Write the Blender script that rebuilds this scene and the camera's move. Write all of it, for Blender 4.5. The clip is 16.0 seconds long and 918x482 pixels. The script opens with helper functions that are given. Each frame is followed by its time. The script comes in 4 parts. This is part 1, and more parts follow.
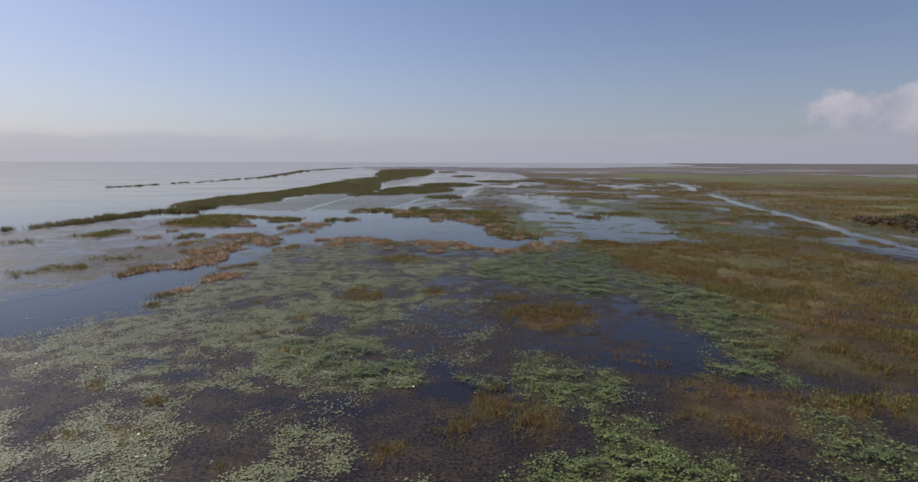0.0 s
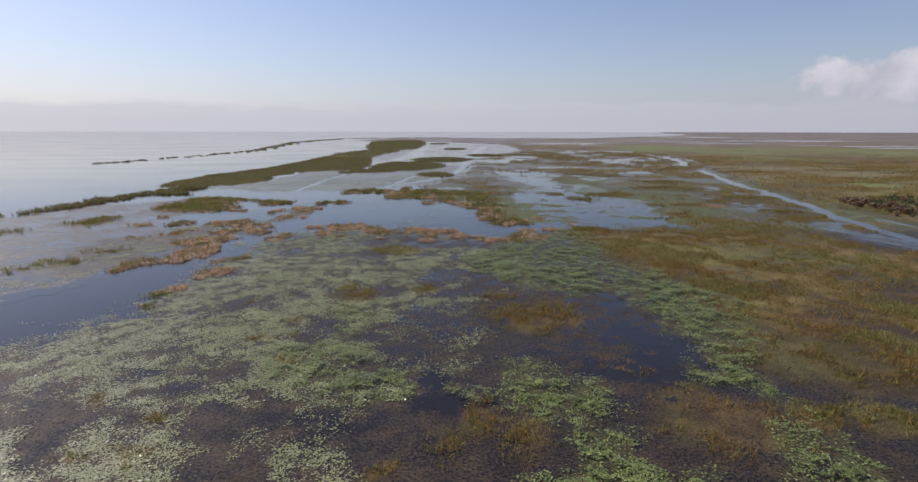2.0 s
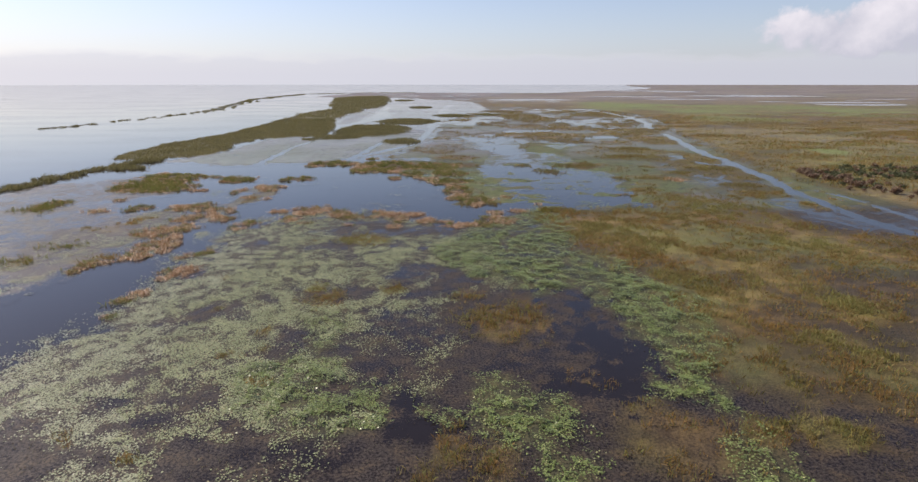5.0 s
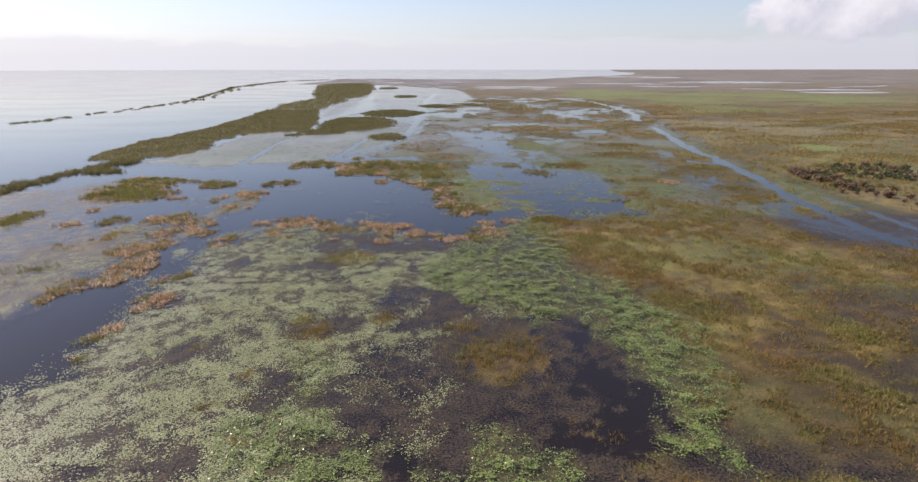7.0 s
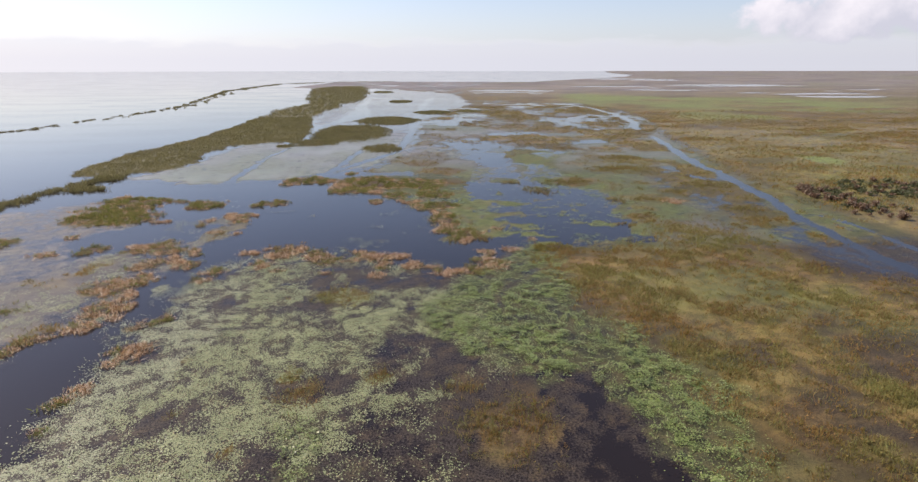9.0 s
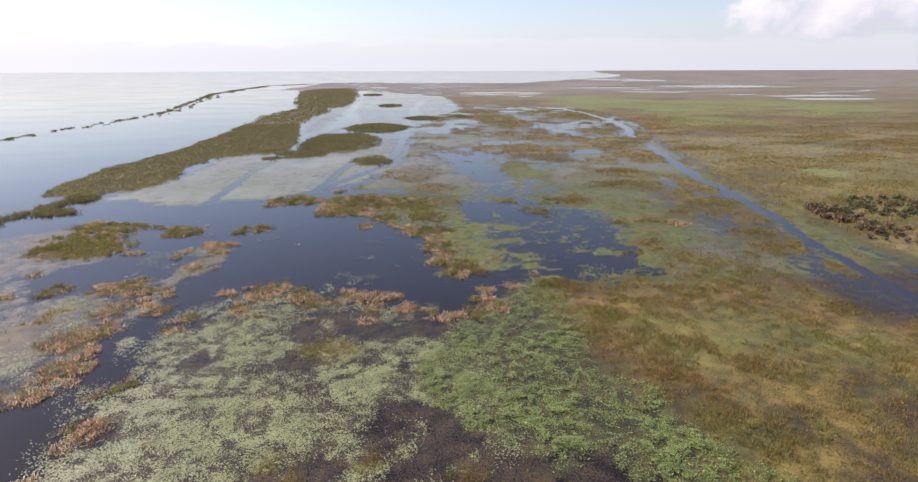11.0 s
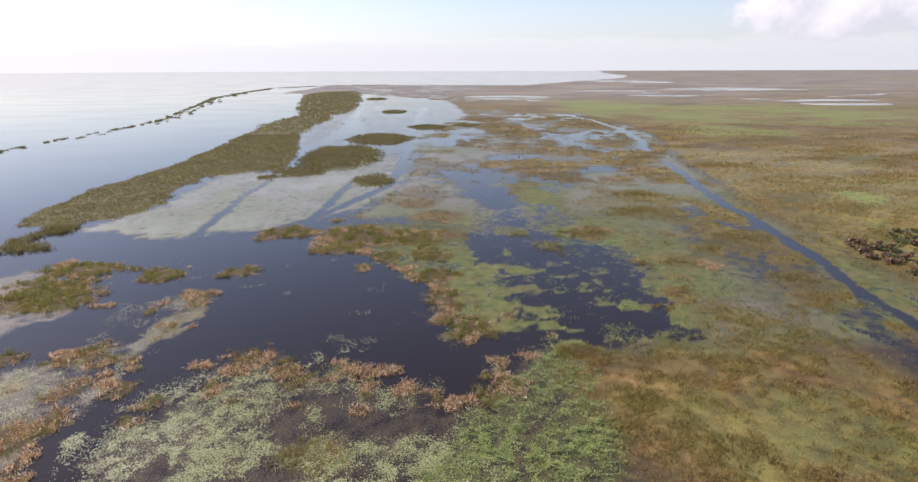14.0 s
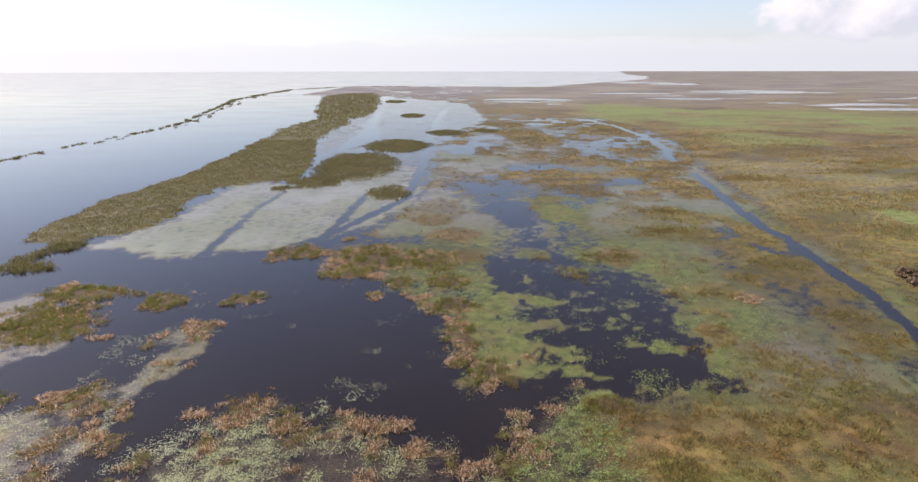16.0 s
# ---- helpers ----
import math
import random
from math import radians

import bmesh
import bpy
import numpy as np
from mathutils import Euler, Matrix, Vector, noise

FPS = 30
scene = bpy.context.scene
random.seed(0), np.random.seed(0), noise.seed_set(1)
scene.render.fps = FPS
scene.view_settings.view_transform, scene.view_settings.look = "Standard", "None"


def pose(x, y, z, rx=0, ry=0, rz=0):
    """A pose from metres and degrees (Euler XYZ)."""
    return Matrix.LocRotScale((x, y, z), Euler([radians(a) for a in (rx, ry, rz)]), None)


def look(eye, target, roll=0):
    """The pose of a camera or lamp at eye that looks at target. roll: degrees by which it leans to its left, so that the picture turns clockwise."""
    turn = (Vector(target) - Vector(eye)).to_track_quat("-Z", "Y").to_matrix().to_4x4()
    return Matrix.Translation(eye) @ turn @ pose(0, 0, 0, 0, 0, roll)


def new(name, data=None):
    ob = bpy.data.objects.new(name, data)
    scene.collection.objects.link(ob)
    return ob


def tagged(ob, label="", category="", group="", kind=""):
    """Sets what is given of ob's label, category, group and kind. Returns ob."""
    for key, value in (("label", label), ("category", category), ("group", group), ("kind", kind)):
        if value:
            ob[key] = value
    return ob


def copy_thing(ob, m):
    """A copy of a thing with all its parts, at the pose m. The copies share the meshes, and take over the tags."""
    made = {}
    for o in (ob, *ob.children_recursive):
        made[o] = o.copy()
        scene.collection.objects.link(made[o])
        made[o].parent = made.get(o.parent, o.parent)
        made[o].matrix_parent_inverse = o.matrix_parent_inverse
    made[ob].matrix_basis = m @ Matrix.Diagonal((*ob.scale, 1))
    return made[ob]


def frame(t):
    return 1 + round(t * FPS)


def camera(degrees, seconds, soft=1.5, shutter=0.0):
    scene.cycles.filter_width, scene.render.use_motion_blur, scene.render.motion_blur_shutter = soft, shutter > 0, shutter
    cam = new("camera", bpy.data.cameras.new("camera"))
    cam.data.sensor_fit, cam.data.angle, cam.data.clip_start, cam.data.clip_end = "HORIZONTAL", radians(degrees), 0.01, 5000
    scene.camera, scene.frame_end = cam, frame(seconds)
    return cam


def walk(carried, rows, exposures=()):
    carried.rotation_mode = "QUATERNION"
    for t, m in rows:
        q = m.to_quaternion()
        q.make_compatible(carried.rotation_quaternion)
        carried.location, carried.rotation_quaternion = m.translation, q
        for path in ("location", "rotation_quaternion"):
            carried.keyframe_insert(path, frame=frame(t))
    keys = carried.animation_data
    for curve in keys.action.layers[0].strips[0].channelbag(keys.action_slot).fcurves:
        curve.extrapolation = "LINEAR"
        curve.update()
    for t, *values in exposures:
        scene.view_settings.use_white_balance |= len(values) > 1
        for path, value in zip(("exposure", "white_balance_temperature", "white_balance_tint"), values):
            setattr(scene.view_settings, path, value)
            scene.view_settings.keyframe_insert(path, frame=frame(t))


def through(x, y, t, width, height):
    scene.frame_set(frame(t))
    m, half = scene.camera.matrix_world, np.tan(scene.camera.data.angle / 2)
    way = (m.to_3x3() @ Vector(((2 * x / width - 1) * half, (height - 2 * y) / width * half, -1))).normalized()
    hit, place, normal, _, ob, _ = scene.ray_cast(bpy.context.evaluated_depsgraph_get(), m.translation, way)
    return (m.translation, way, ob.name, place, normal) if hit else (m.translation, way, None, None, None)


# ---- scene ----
cam = camera(78.4, 16.0, soft=1.5)
PATH = [
    (0, (0.407, -0.067, 16.505), (0.382, 1.913, 16.222), 0.2),
    (0.5, (0.474, -0.09, 17.386), (0.454, 1.886, 17.078), 0.2),
    (1, (0.533, -0.151, 18.315), (0.516, 1.821, 17.98), 0.2),
    (1.5, (0.586, -0.256, 19.254), (0.574, 1.711, 18.892), 0.2),
    (2, (0.588, -0.339, 20.18), (0.591, 1.623, 19.791), 0.1),
    (2.5, (0.634, -0.41, 21.129), (0.65, 1.546, 20.714), 0.1),
    (3, (0.614, -0.478, 22.05), (0.647, 1.472, 21.609), 0.1),
    (3.5, (0.618, -0.491, 22.995), (0.667, 1.453, 22.527), 0.1),
    (4, (0.604, -0.254, 23.889), (0.665, 1.683, 23.396), 0.1),
    (6.5, (0.19, 4.19, 28.791), (0.375, 6.091, 28.198), -0.0),
    (7, (0.048, 5.701, 29.748), (0.213, 7.603, 29.154), 0.0),
    (7.5, (0.162, 7.441, 30.575), (0.279, 9.347, 29.981), 0.0),
    (8, (0.091, 9.245, 31.491), (0.211, 11.15, 30.897), 0.1),
    (8.5, (0.09, 11.089, 32.397), (0.24, 12.993, 31.805), -0.0),
    (9, (-0.062, 12.862, 33.271), (0.12, 14.764, 32.68), 0.0),
    (11.5, (-0.182, 24.95, 38.208), (0.035, 26.847, 37.614), -0.1),
    (12, (0.089, 27.395, 39.199), (0.308, 29.292, 38.604), -0.1),
    (12.5, (0.088, 30.333, 39.967), (0.295, 32.231, 39.373), -0.1),
    (13, (0.404, 32.844, 41.053), (0.608, 34.742, 40.456), -0.1),
    (13.5, (0.579, 35.306, 41.696), (0.788, 37.205, 41.103), -0.1),
    (14, (0.929, 37.686, 42.566), (1.128, 39.585, 41.971), -0.1),
    (14.5, (1.087, 40.113, 43.184), (1.262, 42.014, 42.59), -0.1),
    (15, (1.22, 42.308, 43.908), (1.38, 44.211, 43.314), -0.0),
    (15.5, (1.535, 44.747, 44.972), (1.681, 46.65, 44.374), 0.1),
    (16, (1.737, 46.663, 45.776), (1.874, 48.567, 45.181), -0.0),
]
EXPOSURES = [(0.0, -0.26, 6280, 21.8), (1.5, 0.04, 6360, 21.8), (3.5, 0.31, 6450, 21.4), (7.0, 0.62, 6600, 21.0), (9.0, 0.67, 6600, 21.0), (12.5, 0.86, 6650, 20.2), (16.0, 0.86, 6700, 20.4)]
walk(cam, [(t, look(eye, target, roll)) for t, eye, target, roll in PATH], EXPOSURES)

# ---- world, sun and light ----
SUN_AZIMUTH, SUN_HEIGHT = -60.0, 42.0          # degrees from +y towards +x, and above the horizon


def build_world():
    world = bpy.data.worlds.new("sky")
    scene.world = world
    world.use_nodes = True
    tree = world.node_tree
    n, l = tree.nodes, tree.links
    n.clear()

    def math_node(op, a=None, b=None, clamp=False):
        m = n.new("ShaderNodeMath")
        m.operation, m.use_clamp = op, clamp
        for i, v in enumerate((a, b)):
            if v is None:
                continue
            if isinstance(v, (int, float)):
                m.inputs[i].default_value = v
            else:
                l.new(v, m.inputs[i])
        return m.outputs[0]

    coord = n.new("ShaderNodeTexCoord")
    split = n.new("ShaderNodeSeparateXYZ")
    l.new(coord.outputs["Generated"], split.inputs[0])
    lifted = math_node("MAXIMUM", split.outputs[2], 0.012)
    join = n.new("ShaderNodeCombineXYZ")
    l.new(split.outputs[0], join.inputs[0])
    l.new(split.outputs[1], join.inputs[1])
    l.new(lifted, join.inputs[2])
    sky = n.new("ShaderNodeTexSky")
    sky.sky_type, sky.sun_disc = "NISHITA", False
    sky.sun_elevation, sky.sun_rotation = radians(SUN_HEIGHT), radians(SUN_AZIMUTH)
    sky.air_density, sky.dust_density, sky.ozone_density, sky.altitude = 1.0, 0.9, 3.0, 10
    l.new(join.outputs[0], sky.inputs["Vector"])

    # a low bank of cloud round the whole horizon
    flat = n.new("ShaderNodeMapping")
    flat.inputs["Scale"].default_value = (13, 13, 50)
    l.new(join.outputs[0], flat.inputs[0])
    puff = n.new("ShaderNodeTexNoise")
    puff.inputs["Scale"].default_value, puff.inputs["Detail"].default_value = 1.0, 6
    l.new(flat.outputs[0], puff.inputs["Vector"])
    edge = math_node("MULTIPLY_ADD", puff.outputs[0], 0.035)
    edge.node.inputs[2].default_value = 0.028
    bank = math_node("MULTIPLY", math_node("SUBTRACT", edge, lifted), 75, True)
    soft = math_node("MULTIPLY", bank, 0.5)

    # one heap of cumulus
    az, el = radians(42.0), radians(4.3)
    off_x = math_node("SUBTRACT", math_node("ARCTAN2", split.outputs[0], split.outputs[1]), az)
    off_z = math_node("SUBTRACT", math_node("ARCSINE", split.outputs[2]), el)
    wide = math_node("DIVIDE", off_x, 0.215)
    tall = math_node("DIVIDE", off_z, 0.046)
    ball = math_node("SQRT", math_node("ADD", math_node("POWER", math_node("ABSOLUTE", wide), 2.0), math_node("POWER", math_node("ABSOLUTE", tall), 2.0)))
    bits = n.new("ShaderNodeTexNoise")
    bits.inputs["Scale"].default_value, bits.inputs["Detail"].default_value, bits.inputs["Roughness"].default_value = 17, 9, 0.58
    l.new(join.outputs[0], bits.inputs["Vector"])
    heap = math_node("SUBTRACT", math_node("MULTIPLY_ADD", bits.outputs[0], 1.9), ball)
    heap.node.inputs[0].links[0].from_node.inputs[2].default_value = -0.02
    heap = math_node("MULTIPLY", heap, 4.0, True)
    heap = math_node("MULTIPLY", heap, 0.96)

    # thin white haze that thickens towards the horizon
    veil = math_node("MULTIPLY", math_node("EXPONENT", math_node("MULTIPLY", lifted, -9.0)), 0.78)
    hazy = n.new("ShaderNodeMix")
    hazy.data_type = "RGBA"
    l.new(veil, hazy.inputs["Factor"])
    l.new(sky.outputs[0], hazy.inputs["A"])
    # the haze is brighter towards the sun
    sunward = math_node("ADD", math_node("MULTIPLY", split.outputs[0], math.sin(radians(SUN_AZIMUTH))), math_node("MULTIPLY", split.outputs[1], math.cos(radians(SUN_AZIMUTH))))
    gain = math_node("MULTIPLY_ADD", sunward, 0.24)
    gain.node.inputs[2].default_value = 0.80
    haze = n.new("ShaderNodeVectorMath")
    haze.operation = "SCALE"
    haze.inputs[0].default_value = (4.95, 5.55, 6.2)
    l.new(gain, haze.inputs["Scale"])
    l.new(haze.outputs[0], hazy.inputs["B"])
    mix = n.new("ShaderNodeMix")
    mix.data_type = "RGBA"
    l.new(soft, mix.inputs["Factor"])
    l.new(hazy.outputs["Result"], mix.inputs["A"])
    crest = n.new("ShaderNodeMix")
    crest.data_type = "RGBA"
    l.new(math_node("MULTIPLY", math_node("SUBTRACT", edge, lifted), 70, True), crest.inputs["Factor"])
    crest.inputs["A"].default_value, crest.inputs["B"].default_value = (5.6, 5.9, 6.2, 1), (4.6, 5.0, 5.45, 1)
    l.new(crest.outputs["Result"], mix.inputs["B"])
    over = n.new("ShaderNodeMix")
    over.data_type = "RGBA"
    l.new(heap, over.inputs["Factor"])
    l.new(mix.outputs["Result"], over.inputs["A"])
    ramp = n.new("ShaderNodeMix")
    ramp.data_type = "RGBA"
    lumps = math_node("MULTIPLY_ADD", bits.outputs[0], 2.2)
    lumps.node.inputs[2].default_value = -0.75
    l.new(math_node("ADD", math_node("MULTIPLY", tall, 0.55), lumps, True), ramp.inputs["Factor"])
    ramp.inputs["A"].default_value, ramp.inputs["B"].default_value = (3.9, 4.2, 4.65, 1), (6.1, 6.2, 6.3, 1)
    l.new(ramp.outputs["Result"], over.inputs["B"])
    back = n.new("ShaderNodeBackground")
    back.inputs["Strength"].default_value = 0.1
    l.new(over.outputs["Result"], back.inputs["Color"])
    out = n.new("ShaderNodeOutputWorld")
    l.new(back.outputs[0], out.inputs["Surface"])


build_world()
sun_way = Vector((math.sin(radians(SUN_AZIMUTH)) * math.cos(radians(SUN_HEIGHT)), math.cos(radians(SUN_AZIMUTH)) * math.cos(radians(SUN_HEIGHT)), math.sin(radians(SUN_HEIGHT))))
sun = new("sun", bpy.data.lights.new("sun", "SUN"))
sun.data.energy, sun.data.angle, sun.data.color = 4.2, radians(0.6), (1.0, 0.93, 0.80)
sun.matrix_world = look(sun_way * 100, (0, 0, 0))
tagged(sun, "low warm sun over the lake", "sun", kind="structure")


# ---- materials ----
class Nodes:
    """A material with short ways to add nodes."""

    def __init__(self, name):
        self.mat = bpy.data.materials.new(name)
        self.mat.use_nodes = True
        self.n, self.l = self.mat.node_tree.nodes, self.mat.node_tree.links
        self.n.clear()
        self.place = self.n.new("ShaderNodeNewGeometry").outputs["Position"]

    def put(self, socket, value):
        if isinstance(value, (int, float)):
            socket.default_value = value
        elif isinstance(value, tuple):
            socket.default_value = (*value, 1) if len(value) == 3 and len(socket.default_value) == 4 else value
        else:
            self.l.new(value, socket)

    def noise(self, scale, detail=4, rough=0.55, stretch=None):
        t = self.n.new("ShaderNodeTexNoise")
        t.inputs["Scale"].default_value, t.inputs["Detail"].default_value, t.inputs["Roughness"].default_value = scale, detail, rough
        where = self.place
        if stretch:
            m = self.n.new("ShaderNodeMapping")
            m.inputs["Scale"].default_value = stretch
            self.l.new(where, m.inputs[0])
            where = m.outputs[0]
        self.l.new(where, t.inputs["Vector"])
        return t.outputs[0]

    def cells(self, scale):
        t = self.n.new("ShaderNodeTexVoronoi")
        t.inputs["Scale"].default_value = scale
        self.l.new(self.place, t.inputs["Vector"])
        return t.outputs["Distance"], t.outputs["Color"]

    def math(self, op, a, b=0.0, c=0.0, clamp=False):
        m = self.n.new("ShaderNodeMath")
        m.operation, m.use_clamp = op, clamp
        for i, v in enumerate((a, b, c)):
            self.put(m.inputs[i], v)
        return m.outputs[0]

    def step(self, value, low, high):
        m = self.n.new("ShaderNodeMapRange")
        m.interpolation_type = "SMOOTHSTEP"
        self.put(m.inputs["Value"], value)
        self.put(m.inputs["From Min"], low)
        self.put(m.inputs["From Max"], high)
        return m.outputs[0]

    def mix(self, factor, a, b):
        m = self.n.new("ShaderNodeMix")
        m.data_type = "RGBA"
        self.put(m.inputs["Factor"], factor)
        self.put(m.inputs["A"], a)
        self.put(m.inputs["B"], b)
        return m.outputs["Result"]

    def attr(self, name):
        a = self.n.new("ShaderNodeAttribute")
        a.attribute_name = name
        return a.outputs["Fac"]

    def island(self):
        return self.n.new("ShaderNodeNewGeometry").outputs["Random Per Island"]

    def bump(self, height, strength, distance):
        b = self.n.new("ShaderNodeBump")
        b.inputs["Strength"].default_value, b.inputs["Distance"].default_value = strength, distance
        self.l.new(height, b.inputs["Height"])
        return b.outputs[0]

    def surface(self, colour, rough, normal=None, specular=0.5):
        s = self.n.new("ShaderNodeBsdfPrincipled")
        self.put(s.inputs["Base Color"], colour)
        self.put(s.inputs["Roughness"], rough)
        self.put(s.inputs["Specular IOR Level"], specular)
        if normal:
            self.l.new(normal, s.inputs["Normal"])
        return s.outputs[0]

    def blend(self, factor, a, b):
        m = self.n.new("ShaderNodeMixShader")
        self.put(m.inputs[0], factor)
        self.l.new(a, m.inputs[1])
        self.l.new(b, m.inputs[2])
        return m.outputs[0]

    def done(self, shader):
        out = self.n.new("ShaderNodeOutputMaterial")
        self.l.new(shader, out.inputs["Surface"])
        return self.mat


def water_shader(m):
    """Peat-dark water with small ripples and wind lanes."""
    ripple = m.math("ADD", m.noise(2.2, 3), m.math("MULTIPLY", m.noise(0.5, 2, stretch=(1, 2.2, 1)), 1.5))
    lanes = m.step(m.noise(0.012, 4, stretch=(1, 2.5, 1)), 0.42, 0.62)
    colour = m.mix(m.noise(0.05, 4), (0.011, 0.008, 0.0075), (0.019, 0.0135, 0.011))
    rough = m.math("MULTIPLY_ADD", lanes, 0.045, 0.06)
    return m.surface(colour, rough, m.bump(ripple, 0.035, 0.03), 0.22)


def make_water():
    m = Nodes("marsh_water")
    return m.done(water_shader(m))


def make_ground():
    """Floating weed, pad mats and sedge litter, with water in the gaps."""
    m = Nodes("marsh_mat")
    fine, mid = m.noise(4.5, 6, 0.7), m.noise(0.45, 4)
    cell, cell_colour = m.cells(5.5)
    own = m.n.new("ShaderNodeSeparateColor")
    m.l.new(cell_colour, own.inputs[0])
    leaf = m.math("MULTIPLY", m.step(cell, 0.16, 0.12), m.step(own.outputs[0], 0.50, 0.54))
    grain = m.math("ADD", m.math("MULTIPLY", fine, 0.6), m.math("MULTIPLY", mid, 0.4))
    weed = m.mix(m.step(fine, 0.36, 0.64), (0.007, 0.006, 0.006), (0.060, 0.047, 0.037))
    weed = m.mix(m.math("MULTIPLY", m.math("MULTIPLY", m.step(mid, 0.46, 0.68), m.step(fine, 0.42, 0.60)), 0.7), weed, (0.095, 0.066, 0.036))
    weed = m.mix(m.math("MULTIPLY", leaf, 0.6), weed, (0.18, 0.175, 0.125))
    green = m.mix(m.step(mid, 0.32, 0.68), (0.055, 0.070, 0.022), (0.142, 0.155, 0.050))
    green = m.mix(m.step(m.noise(0.16, 4, 0.6), 0.45, 0.63), green, (0.128, 0.118, 0.045))
    green = m.mix(m.step(fine, 0.55, 0.32), green, (0.028, 0.032, 0.014))
    green = m.mix(m.math("MULTIPLY", leaf, 0.6), green, (0.22, 0.24, 0.10))
    rust = m.mix(m.step(grain, 0.43, 0.57), (0.070, 0.044, 0.016), (0.235, 0.156, 0.051))
    olive = m.mix(m.step(grain, 0.43, 0.57), (0.058, 0.050, 0.013), (0.215, 0.182, 0.046))
    brown = m.mix(m.step(m.noise(0.11, 4, 0.6), 0.47, 0.64), rust, olive)
    brown = m.mix(m.math("MULTIPLY", m.step(m.noise(0.035, 4, 0.6), 0.5, 0.66), 0.65), brown, (0.145, 0.135, 0.048))
    brown = m.mix(m.math("MULTIPLY", m.step(m.noise(0.008, 5, 0.65, (0.5, 1, 1)), 0.48, 0.62), 0.7), brown, (0.115, 0.08, 0.05))
    scum = m.mix(m.step(grain, 0.43, 0.57), (0.165, 0.159, 0.147), (0.235, 0.227, 0.200))
    scum = m.mix(m.math("MULTIPLY", m.step(m.noise(0.028, 5, 0.6, (1, 0.6, 1)), 0.44, 0.60), 0.85), scum, m.mix(m.step(grain, 0.43, 0.57), (0.12, 0.125, 0.065), (0.19, 0.19, 0.105)))
    scum = m.mix(m.math("MULTIPLY", m.step(m.noise(0.05, 5, 0.65, (1, 0.5, 1)), 0.52, 0.66), 0.6), scum, (0.085, 0.075, 0.068))
    scum = m.mix(m.math("MULTIPLY", leaf, 0.10), scum, (0.40, 0.41, 0.31))
    brown = m.mix(m.math("MULTIPLY", m.step(m.noise(0.022, 5, 0.65, (0.7, 1, 1)), 0.47, 0.60), 0.75), brown, (0.075, 0.050, 0.024))
    brown = m.mix(m.math("MULTIPLY", m.step(m.noise(0.075, 5, 0.7, (0.45, 1, 1)), 0.48, 0.58), 0.7), brown, (0.056, 0.043, 0.017))
    brown = m.mix(m.math("MULTIPLY", m.attr("reed"), 0.9), brown, m.mix(m.step(grain, 0.43, 0.57), (0.055, 0.050, 0.020), (0.125, 0.108, 0.046)))
    # far land turns greyer and paler: distance haze painted into its dead-grass colour
    brown = m.mix(m.math("MULTIPLY", m.attr("dead_haze"), 0.8), brown, m.mix(m.step(m.noise(0.012, 5, 0.65, (0.5, 1, 1)), 0.42, 0.58), (0.125, 0.106, 0.100), (0.215, 0.187, 0.178)))
    brown = m.mix(m.math("MULTIPLY", m.attr("straw"), 0.36), brown, m.mix(m.step(grain, 0.43, 0.57), (0.12, 0.095, 0.042), (0.30, 0.245, 0.115)))
    meadow = m.mix(m.step(grain, 0.43, 0.57), (0.095, 0.118, 0.032), (0.190, 0.215, 0.064))
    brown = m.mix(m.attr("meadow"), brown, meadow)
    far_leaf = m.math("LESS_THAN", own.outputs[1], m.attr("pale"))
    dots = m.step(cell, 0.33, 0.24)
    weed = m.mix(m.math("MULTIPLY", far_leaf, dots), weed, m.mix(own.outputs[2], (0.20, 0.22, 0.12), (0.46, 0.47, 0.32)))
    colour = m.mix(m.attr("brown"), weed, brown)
    colour = m.mix(m.attr("scum"), colour, scum)
    colour = m.mix(m.attr("green"), colour, green)
    gap = m.math("ADD", m.math("MULTIPLY", fine, 0.48), m.math("ADD", m.math("MULTIPLY", mid, 0.27), m.math("MULTIPLY", m.noise(0.13, 4, 0.6), 0.25)))
    gap = m.math("MULTIPLY_ADD", gap, 3.4, -1.2)
    limit = m.math("MULTIPLY_ADD", m.attr("cover"), -0.85, 0.93)
    plant = m.step(gap, m.math("SUBTRACT", limit, 0.20), m.math("ADD", limit, 0.20))
    dry = m.surface(colour, m.math("MULTIPLY_ADD", m.attr("scum"), -0.25, 0.6), m.bump(grain, 0.5, 0.1), m.math("MULTIPLY_ADD", m.attr("scum"), 0.45, 0.15))
    return m.done(m.blend(plant, water_shader(m), dry))


def make_leaf(name, dark, light, odd, rough=0.5, odd_share=0.8, specular=0.4, drift=0.08, through=0.4, second=None):
    """Leaves, blades and stems: each its own shade, with drifts of shade over the stand."""
    m = Nodes(name)
    own = m.island()
    shade = m.math("ADD", m.math("MULTIPLY", own, 0.6), m.math("MULTIPLY", m.step(m.noise(drift, 3), 0.3, 0.7), 0.4))
    colour = m.mix(shade, dark, light)
    if second:
        colour = m.mix(m.math("MULTIPLY", m.step(m.noise(0.11, 4, 0.6), 0.46, 0.64), 0.9), colour, m.mix(own, *second))
    colour = m.mix(m.step(m.math("FRACT", m.math("MULTIPLY", own, 7.31)), odd_share, odd_share + 0.08), colour, odd)
    glow = m.n.new("ShaderNodeBsdfTranslucent")
    m.put(glow.inputs["Color"], colour)
    return m.done(m.blend(through, m.surface(colour, rough, None, specular), glow.outputs[0]))


